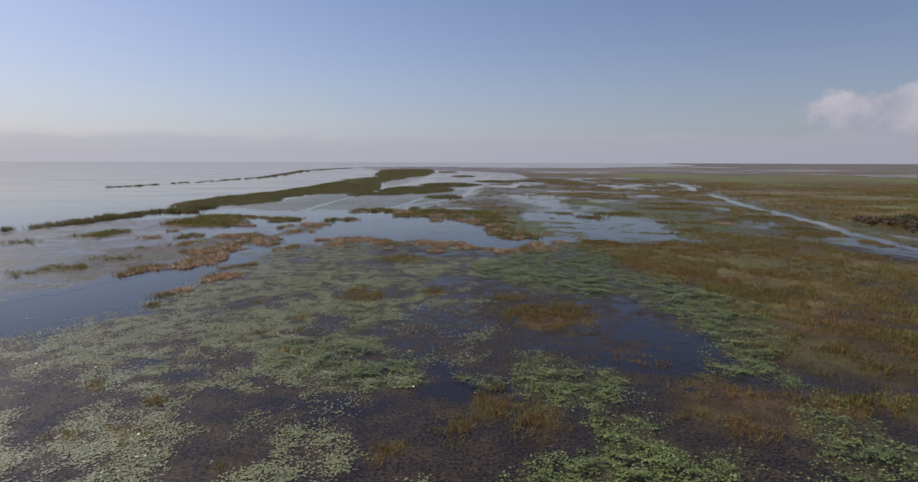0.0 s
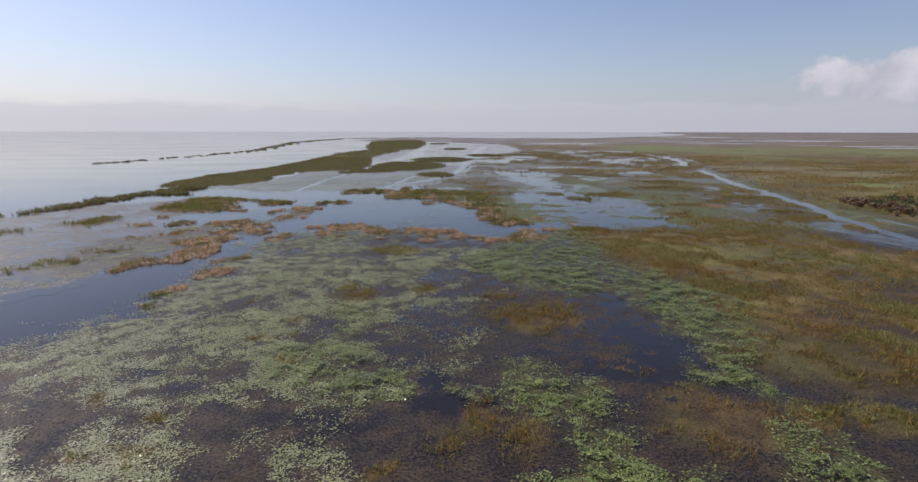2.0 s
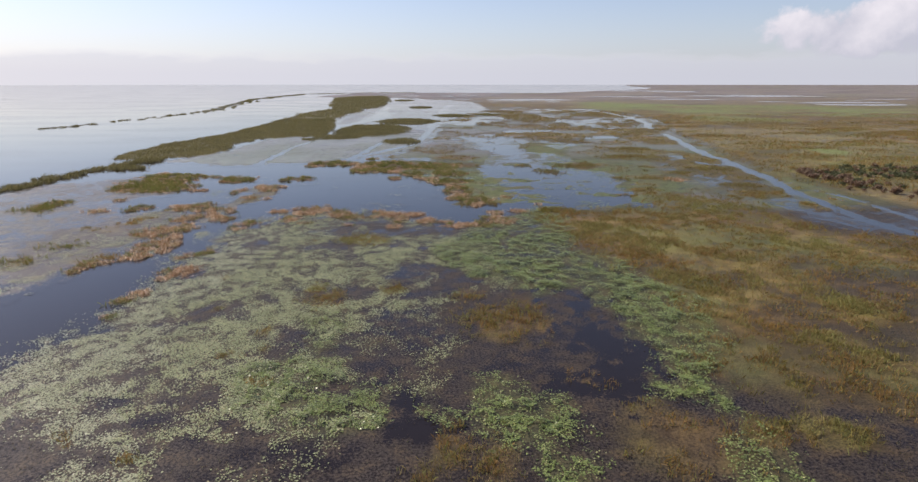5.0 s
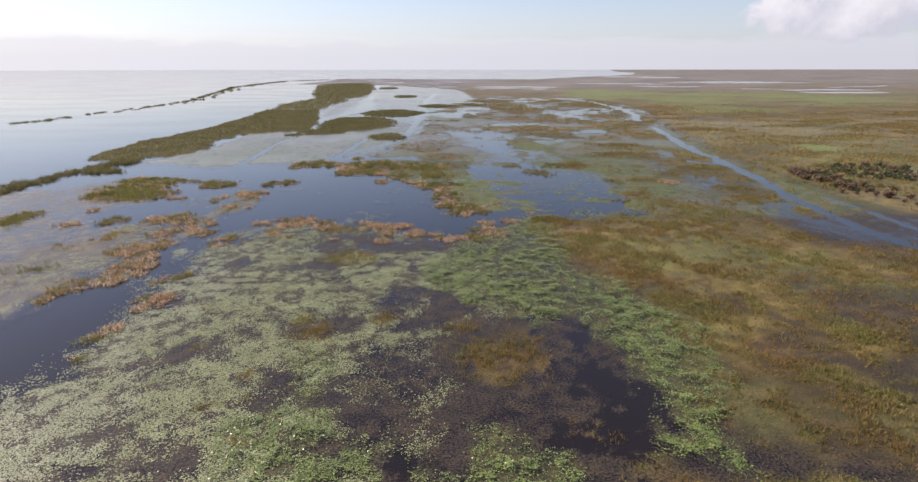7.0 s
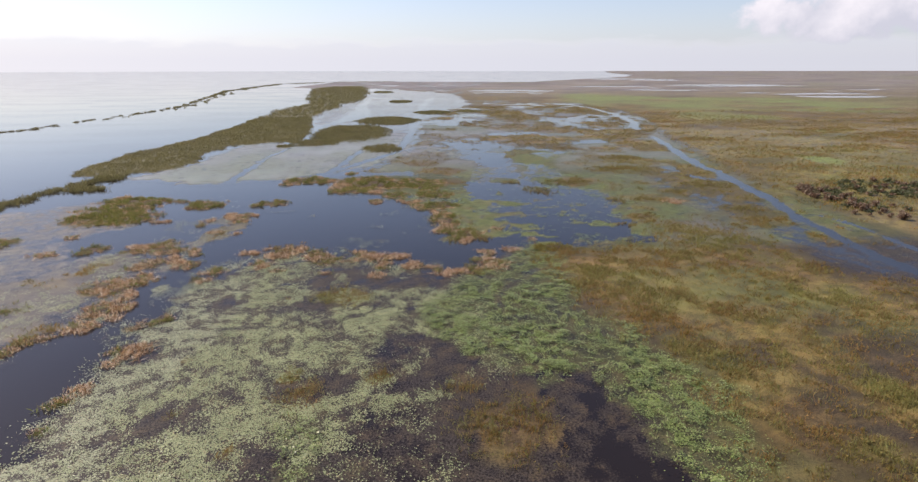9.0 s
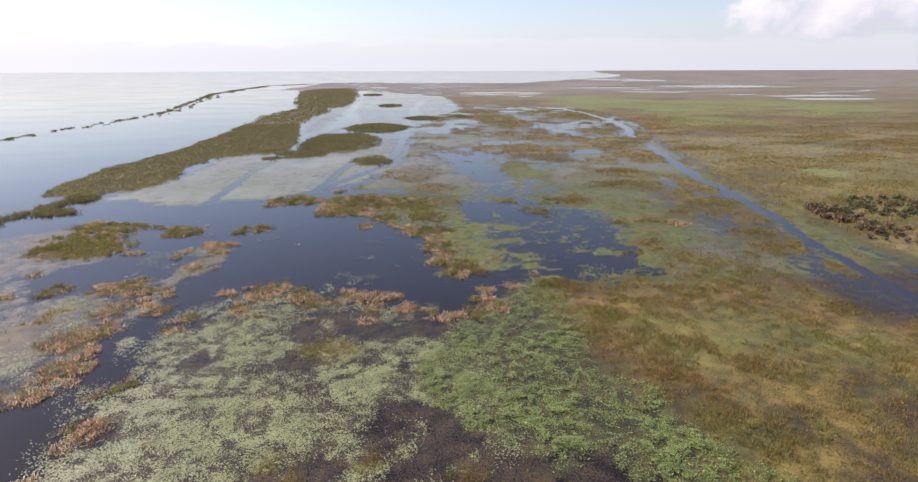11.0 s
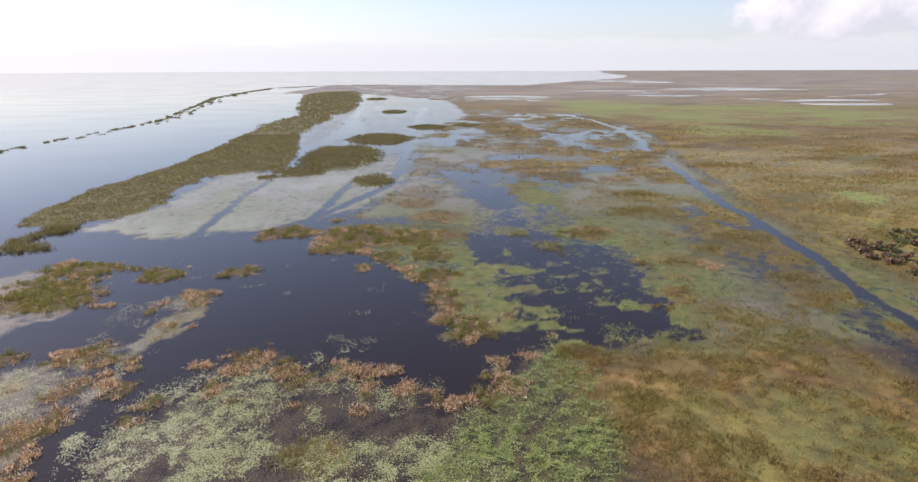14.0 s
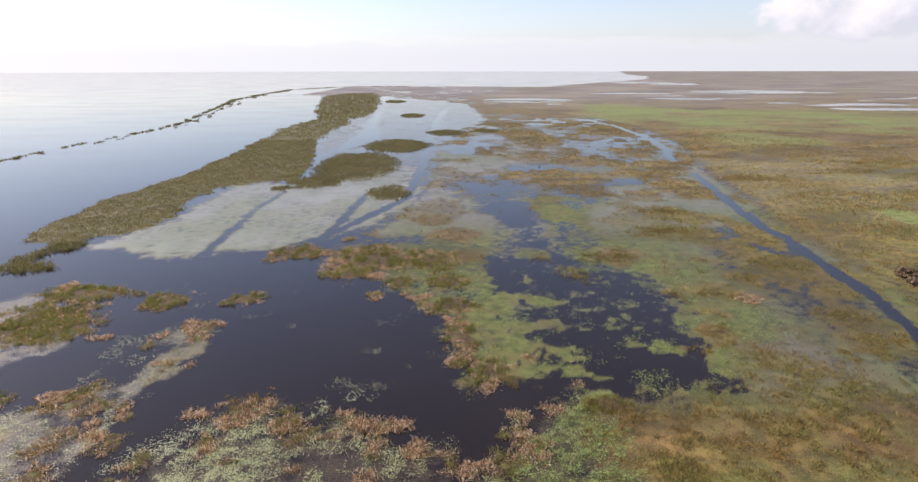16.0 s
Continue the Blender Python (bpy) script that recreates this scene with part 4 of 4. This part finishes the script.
def build_ground():
    """The floating mats and wet land: one sheet that dips under the water at its shores."""
    rows, cols = 620, 560
    v = np.linspace(0, 1, rows)
    ys = np.concatenate([np.linspace(-70, 17, 30), 62 * np.exp(v[:-30] / v[-31] * math.log(4880 / 62)) - 44])
    u = np.linspace(-1, 1, cols)
    u = u + np.sign(u) * 1.1 * np.maximum(np.abs(u) - 0.94, 0) / 0.06
    gx, gy = u[None] * 0.98 * (np.maximum(ys, 18)[:, None] + 34), np.repeat(ys[:, None], cols, 1)
    p = plan(gx, gy)
    rough = smooth_noise(gx, gy, 3.5, 21, 3) - 0.5
    cover = (0.30 - 0.12 * soft(gy, 190, 240) * soft(430 - gy, 0, 100) + (0.33 - 0.16 * p["murk"]) * p["near"]) * p["land"] + 0.6 * p["sedge"] + 1.0 * p["scum"] + 0.1 * p["pads"] + 0.25 * p["pale"] + p["mid_green"] * (0.2 + 0.6 * soft(smooth_noise(gx, gy, 9, 71, 3), 0.36, 0.6))
    cover = np.clip(cover + 0.55 * p["spit"] + 0.26 * p["west"] + 0.34 * p["web"] + 0.5 * p["lee"] + 0.8 * p["reed"] - p["water"] + 0.18 * p["east"] * (1 - p["bare"]) - 0.12 * p["seep"] * (1 - p["sedge"]), 0, 1)
    gz = 0.012 + 0.05 * p["dry"] + np.maximum(rough, 0) * 0.10 * p["sedge"] * soft(cover, 0.5, 0.9)
    wet = cover < 0.03
    index = np.arange(rows * cols).reshape(rows, cols)
    quads = np.stack([index[:-1, :-1], index[:-1, 1:], index[1:, 1:], index[1:, :-1]], -1).reshape(-1, 4)
    quads = quads[~wet.ravel()[quads].all(1)]
    used = np.unique(quads)
    again = np.zeros(rows * cols, np.int64)
    again[used] = np.arange(len(used))
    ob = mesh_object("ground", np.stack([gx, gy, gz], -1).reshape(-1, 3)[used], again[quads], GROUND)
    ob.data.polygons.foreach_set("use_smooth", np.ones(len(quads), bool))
    # one layer greys the land beyond about 500 m, painting in distance haze
    layers = {"cover": cover, "brown": np.maximum(p["sedge"], p["reed"]), "reed": p["reed"], "meadow": p["meadow"], "straw": np.maximum(0.7 * p["thick"], p["dry"]) * soft(smooth_noise(gx * 0.6, gy, 26, 72, 4), 0.42, 0.64), "pale": 0.8 * p["pale"], "dead_haze": soft(gy + (smooth_noise(gx * 0.5, gy, 160, 73, 4) - 0.5) * 500, 520, 1050), "green": np.clip(0.35 * p["pads"] + 0.7 * p["mid_green"] + 0.45 * p["lee"] + 0.5 * p["olive"] * (1 - p["sedge"]) + p["shoal"] * (0.2 + 0.35 * soft(smooth_noise(gx, gy * 0.6, 14, 76, 4), 0.4, 0.6)), 0, 1), "scum": np.clip(p["scum"] + 0.25 * p["spit"], 0, 1)}
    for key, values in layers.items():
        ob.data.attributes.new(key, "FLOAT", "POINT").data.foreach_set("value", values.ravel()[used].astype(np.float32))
    tagged(ob, "wet marsh ground of floating weed mats and sedge litter", "marsh ground", kind="structure")


build_water()
build_ground()


# ---- floating leaves ----
def build_pads():
    for outline, label in ((PAD_BAND, "broad band of bright green lily pads"), (PAD_LEFT, "patch of green lily pads beside bare water"), (PAD_FRONT, "crowded green lily pads around brown sedge"), (PAD_EAST, "green lily pads along the brown grass")):
        xs, ys = [p[0] for p in outline], [p[1] for p in outline]
        x, y = scatter((min(xs) - 3, max(xs) + 3, max(8, min(ys) - 3), max(ys) + 3), 150, lambda x, y: near_plan(x, y)["pads"], lambda x, y: soft(inside(outline, x, y), -3, 2) * ((0.10 + 0.90 * soft(smooth_noise(x, y, 1.1, 31, 3), 0.40, 0.56)) * (0.35 + 0.65 * soft(smooth_noise(x, y, 5.5, 36, 4), 0.36, 0.56))))
        tagged(mesh_object("lily_pads", *pad_mesh(x, y, (0.035, 0.082), (0.03, 0.14), 0.20, 0.3), PAD), label, "lily pads", kind="stuff")
    x, y = scatter((-62, 30, 4, 118), 150, lambda x, y: soft(y + 16 * (smooth_noise(x, y, 6, 35, 3) - 0.5), 6, 20) * near_plan(x, y)["pale"], lambda x, y: 0.06 + 0.94 * soft(smooth_noise(x, y, 1.3, 32, 4), 0.30, 0.66))
    u, v = scatter((-62, 12, 118, 172), 22, lambda x, y: near_plan(x, y)["pale"] * (0.1 + 0.9 * soft(smooth_noise(x, y, 2.2, 32, 4), 0.40, 0.58)))
    x, y = np.append(x, u), np.append(y, v)
    middle = (x > -27 + 14 * (smooth_noise(x, y, 9, 33, 3) - 0.5) + 0.25 * np.maximum(60 - y, 0)) & (y < 116)
    tagged(mesh_object("grey_green_lily_pads", *pad_mesh(x[middle], y[middle], (0.035, 0.082), (0.025, 0.08), 0.12), PAD_MID), "grey-green lily pads mixed with brown weed", "lily pads", kind="stuff")
    x, y = x[~middle], y[~middle]
    tagged(mesh_object("pale_lily_pads", *pad_mesh(x, y, (0.035, 0.082), (0.025, 0.07), 0.10), PAD_PALE), "pale grey-green lily pads scattered over brown weed", "lily pads", kind="stuff")

    x, y = scatter((-8, 75, 108, 190), 18, lambda x, y: near_plan(x, y)["mid_green"] * soft(smooth_noise(x, y, 6, 34, 4), 0.42, 0.62))
    tagged(mesh_object("creek_lily_pads", *pad_mesh(x, y, (0.05, 0.11), (0.025, 0.10), 0.12), PAD), "green lily pads round the dark creek", "lily pads", kind="stuff")


build_pads()


# ---- stands of grass and reed ----
def build_stands():
    def sedge_share(x, y, read=plan):
        p = read(x, y)
        return np.clip(p["sedge"] * (1 - p["dry"]) * (1 - 0.7 * p["meadow"]), 0, 1) * (0.08 + 0.92 * soft(smooth_noise(x, y, 3.0, 41, 3), 0.40, 0.58))

    x, y = scatter((-62, 95, 18, 132), 9.0, lambda x, y: sedge_share(x, y, near_plan))
    gold = rng.random(len(x)) < 0.85 * near_plan(x, y)["thick"]
    tagged(mesh_object("sedge", *blade_mesh(x[~gold], y[~gold], 6, 0.2, (0.25, 0.65), 0.055, 0.55), SEDGE), "russet and olive sedge standing in shallow water", "sedge", kind="stuff")
    tagged(mesh_object("golden_sedge", *blade_mesh(x[gold], y[gold], 7, 0.22, (0.3, 0.75), 0.055, 0.55), TUSSOCK), "dense patches of golden brown sedge", "sedge", kind="stuff")

    def weed_share(x, y):
        p = near_plan(x, y)
        return p["land"] * (1 - p["bare"]) * (1 - 0.8 * p["pads"]) * (0.2 + 0.8 * soft(smooth_noise(x, y, 2.5, 43, 3), 0.4, 0.65))

    x, y = scatter((-45, 60, 16, 84), 6.0, weed_share)
    tagged(mesh_object("weed_stems", *blade_mesh(x, y, 5, 0.18, (0.06, 0.2), 0.02, 0.8), WEED), "thin brown weed stems breaking the water", "weed", kind="stuff")
    x, y = scatter((-40, 200, 125, 520), 0.8, sedge_share)
    tagged(mesh_object("far_sedge", *blade_mesh(x, y, 7, 0.4, (0.35, 0.8), 0.09, 0.55), SEDGE_OLIVE), "patches of tawny sedge between marsh pools", "sedge", kind="stuff")
    x, y = scatter((90, 420, 80, 480), 0.62, lambda x, y: soft(500 - y, 0, 200) * plan(x, y)["dry"] * (0.08 + 0.92 * soft(smooth_noise(x * 0.5, y, 11, 42, 4), 0.40, 0.58)))
    green = rng.random(len(x)) < 0.85 * plan(x, y)["meadow"]
    dark = ~green & (smooth_noise(x * 0.5, y, 30, 44, 4) + rng.normal(0, 0.04, len(x)) > 0.475)
    straw = ~green & ~dark
    tagged(mesh_object("dry_sedge", *blade_mesh(x[straw], y[straw], 5, 0.7, (0.4, 0.9), 0.17, 0.55), STRAW), "wide field of dry straw-coloured sedge", "sedge", kind="stuff")
    tagged(mesh_object("brown_sedge", *blade_mesh(x[dark], y[dark], 6, 0.7, (0.5, 1.1), 0.15, 0.5), SEDGE), "darker brown patches in the sedge field", "sedge", kind="stuff")
    tagged(mesh_object("meadow_grass", *blade_mesh(x[green], y[green], 5, 0.7, (0.3, 0.7), 0.17, 0.55), MEADOW), "green meadow grass beyond the canal", "grass", kind="stuff")
    x, y = scatter((-135, 20, 135, 420), 2.3, lambda x, y: plan(x, y)["reed"])
    tagged(mesh_object("reed_bed", *blade_mesh(x, y, 7, 0.45, (0.35, 0.75), 0.075, 0.6), REED), "long olive reed bed along the lake shore", "reeds", kind="stuff")
    x, y = scatter((-150, -70, 125, 215), 2.2, lambda x, y: plan(x, y)["tail"])
    tagged(mesh_object("shore_reeds", *blade_mesh(x, y, 9, 0.35, (0.7, 1.3), 0.08, 0.4), REED), "thin strip of olive reeds along the lake shore", "reeds", kind="stuff")
    x, y = scatter((-320, 120, 420, 1150), 0.12, lambda x, y: plan(x, y)["reed"])
    tagged(mesh_object("far_reed_bed", *blade_mesh(x, y, 8, 1.3, (0.8, 1.4), 0.34, 0.45), REED), "far end of the dark reed bed", "reeds", kind="stuff")


build_stands()


# ---- islets ----
def islet(name, blob, look_of, label, raft=0.68, swell=0.12, wild=1.25):
    """A peat raft with its own stand of plants: a thing with parts."""
    cx, cy, rx, ry, turn = (*blob, 0)[:5]
    base = new(name)
    base.location = (cx, cy, 0)
    base.rotation_euler = (0, 0, radians(turn))
    tagged(base, label, "islet", "marsh islets")
    rings, spokes = 7, 36
    seed = int(abs(cx * 13 + cy * 7)) % 997
    ang = np.arange(spokes) * 2 * math.pi / spokes
    edge = 1 - 0.5 * wild + wild * smooth_noise(np.cos(ang) * 2.0 + seed, np.sin(ang) * 2.0, 1.0, seed, 4)
    frac = np.array([0.02, 0.2, 0.4, 0.58, 0.74, 0.88, 1.0])
    px, py = (np.outer(frac, np.cos(ang) * edge) * rx * raft), (np.outer(frac, np.sin(ang) * edge) * ry * raft)
    pz = swell * (1 - frac[:, None] ** 3) + swell * (smooth_noise(px + cx, py + cy, 1.2, 5, 2) - 0.5) - 0.05 * (frac[:, None] > 0.99) + 0.02
    places = np.stack([px, py, pz], -1).reshape(-1, 3)
    k = np.arange(spokes)
    quads = [np.stack([i * spokes + k, i * spokes + (k + 1) % spokes, (i + 1) * spokes + (k + 1) % spokes, (i + 1) * spokes + k], -1) for i in range(rings - 1)]
    mat = mesh_object("peat_raft", places, np.concatenate(quads), PEAT, base)
    for kind, material, density, blades, height, width, lean, rim in look_of:
        count = max(6, int(math.pi * rx * ry * density))
        a, f = rng.uniform(0, 6.28, count), rng.uniform(rim, 1, count) ** (0.5 if raft > 0.4 else 0.8) * rng.uniform(0.85, 1.15, count)
        e = np.interp(a, np.append(ang, 6.2832), np.append(edge, edge[0]))
        x, y = np.cos(a) * e * f * rx, np.sin(a) * e * f * ry
        keep = smooth_noise(x + cx, y + cy, 1.8, seed + len(kind), 3) > (0.47 if len(look_of) > 1 else 0.38 if wild > 1 else 0.2)
        if keep.sum() < 4:
            keep[:] = True
        mesh_object(kind, *blade_mesh(x[keep], y[keep], blades, 0.25, height, width, lean, 0.05), material, base)["kind"] = "stuff"


GREEN_LOOK = [("cattail", CATTAIL, 3.0, 12, (0.4, 0.9), 0.045, 0.45, 0.0), ("dead_litter", DEAD_STEM, 3.2, 10, (0.2, 0.5), 0.05, 0.95, 0.4)]
DEAD_LOOK = [("dead_litter", DEAD_STEM, 5.0, 9, (0.3, 0.75), 0.055, 0.85, 0.0), ("cattail", CATTAIL, 1.4, 9, (0.35, 0.7), 0.04, 0.45, 0.1)]
SEDGE_LOOK = [("sedge", TUSSOCK, 2.8, 8, (0.25, 0.6), 0.03, 0.65, 0.0)]
HEAP_LOOK = [("dead_litter", DEAD_STEM, 6.5, 9, (0.3, 0.85), 0.06, 0.85, 0.0)]
STAND_LOOK = [("cattail", CATTAIL, 1.6, 8, (0.35, 0.75), 0.04, 0.4, 0.0)]
MOUND_LOOK = [("sedge", SEDGE_OLIVE, 2.6, 9, (0.3, 0.65), 0.05, 0.6, 0.0)]
DARK_LOOK = [("reeds", REED, 2.4, 8, (0.4, 0.8), 0.09, 0.6, 0.0)]
for b in ISLETS + ISLETS_WEST:
    if b[2] > 0.2:
        islet("reed_islet", b, GREEN_LOOK, "green cattail islet rimmed with rusty dead stems in open water")
for b in STANDS_WEST:
    islet("grass_stand", b, STAND_LOOK, "sparse olive grass standing in pale shallow water", 0.3, 0.03)
for b in DEAD + DEAD_WEST:
    islet("dead_reed_raft", b, DEAD_LOOK, "raft of rust-coloured dead reeds at the pool edge")
for b in HEAPS:
    if b[2] > 0.2:
        islet("dead_reed_heap", b, HEAP_LOOK, "heap of pinkish dead stems stranded on the mat")
ISLET_RIM = [(-78, 170), (-72, 164), (-58, 160), (-70, 150), (-76, 146)]
for shore, count in ((NEAR_LAND[10:], 46), (POOL_EAST[:9], 36), (NEAR_LAND[2:10], 8), (SPIT, 9), (WEST_WEB[:12], 14), (WEST_WEB[12:18], 14), (ISLET_RIM, 12)):
    for i in range(count):
        t = rng.random() * (len(shore) - 1.001)
        k = int(t)
        x = shore[k][0] + (shore[k + 1][0] - shore[k][0]) * (t - k) + rng.normal(0, 0.9)
        y = shore[k][1] + (shore[k + 1][1] - shore[k][1]) * (t - k) + rng.normal(0, 1.3)
        big = 1.15 if x < -32 else 1.0
        size = rng.uniform(0.35, 1.0) ** 1.6
        islet("stranded_reed_litter", (x, y, (0.4 + 1.7 * size) * big, (0.3 + 1.2 * size) * big, rng.uniform(0, 180)), HEAP_LOOK if rng.random() < 0.65 else GREEN_LOOK, "small drift of pale dead reed stems on the shore", 0.5, 0.08)
islet("sedge_mound", MOUNDS[0], [("sedge", SEDGE, 6.0, 10, (0.35, 0.7), 0.05, 0.5, 0.0)], "low oval mound of dark brown sedge ringed by green weed", 0.8, 0.08, 0.4)
for b in MOUNDS[1:]:
    islet("sedge_mound", b, MOUND_LOOK, "low mound of dark brown sedge ringed by green weed", 0.35, 0.05, 1.6)
for b in BROWN_NEAR:
    islet("sedge_tussock", b, SEDGE_LOOK, "golden brown sedge tussock standing among floating pads", 0.3, 0.03)
for b in LENSES:
    islet("reed_lens", (b[0], b[1], b[2] * 1.12, b[3] * 1.1), DARK_LOOK, "low oval stand of olive reeds in pale shallows", 0.7, 0.06, 0.55)


# ---- the broken line of reeds out in the lake ----
def build_reef():
    for (ax, ay, aw), (bx, by, bw) in zip(FAR_REEF, FAR_REEF[1:]):
        far = math.hypot(bx - ax, by - ay)
        for i in range(max(4, int(far / 4.2))):
            t = rng.random()
            if smooth_noise(np.array([ax + (bx - ax) * t]), np.array([ay + (by - ay) * t]), 40.0, 61, 2)[0] < 0.25:
                continue
            w = aw + (bw - aw) * t
            size = rng.uniform(0.3, 1.0) ** 1.5
            turn = math.degrees(math.atan2(by - ay, bx - ax)) + rng.normal(0, 8)
            side = rng.normal(0, 0.3) * (2 + 0.16 * w) + (rng.random() < 0.2) * rng.uniform(4, 12)
            islet("lake_reed_clump", (ax + (bx - ax) * t - side * (by - ay) / far * -1, ay + (by - ay) * t + side * -(bx - ax) / far, (4.0 + 0.2 * w) * size + 0.7, (1.0 + 0.03 * w) * size + 0.35, turn), [("reeds", REED, 1.0, 6, (0.5, 1.0), 0.16, 0.35, 0.0)], "dark clump of reeds standing in the open lake")


build_reef()


# ---- shrubs beyond the canal ----
def shrub(material, label):
    base = new("shrub")
    tagged(base, label, "shrub", "shrubs beyond the canal")
    stems = [blade_mesh(np.zeros(5), np.zeros(5), 2, 0.12, (1.0, 1.7), 0.10, 0.5)]
    mesh_object("stems", *join(stems), BARK, base)
    count = 260
    lobes = rng.normal(0, (0.75, 0.75, 0.35), (9, 3)) + (0, 0, 1.3)
    own = lobes[rng.integers(0, 9, count)]
    c = own + rng.normal(0, 0.33, (count, 3))
    c[:, 2] = np.maximum(c[:, 2], 0.15)
    d1, d2 = rng.normal(0, 0.15, (count, 3)), rng.normal(0, 0.15, (count, 3))
    places = np.stack([c - d1, c + d2, c + d1, c - d2], 1).reshape(-1, 3)
    mesh_object("crown", places, np.arange(count * 4).reshape(-1, 4), material, base)
    return base


def build_shrubs():
    dark = shrub(SHRUB_LEAF, "dark green rounded shrub in the sedge field")
    red = shrub(SHRUB_RED, "russet half-bare shrub in the sedge field")
    first = {0: True, 1: True}
    for n, (cx, cy, rx, ry) in enumerate(SHRUBS):
        for i in range(int(rx * ry * 0.45)):
            a, f = rng.uniform(0, 6.28), math.sqrt(rng.random())
            kind = int(rng.random() < (0.4, 0.75, 0.8, 0.9, 0.6)[n])
            size = rng.uniform(0.35, 0.8)
            where = pose(cx + math.cos(a) * f * rx, cy + math.sin(a) * f * ry, 0.05, 0, 0, rng.uniform(0, 360)) @ Matrix.Diagonal((size, size, size * rng.uniform(0.8, 1.1), 1))
            source = (dark, red)[kind]
            if first[kind]:
                first[kind] = False
                source.matrix_basis = where
            else:
                copy = copy_thing(source, where)
                copy.matrix_basis = where


build_shrubs()
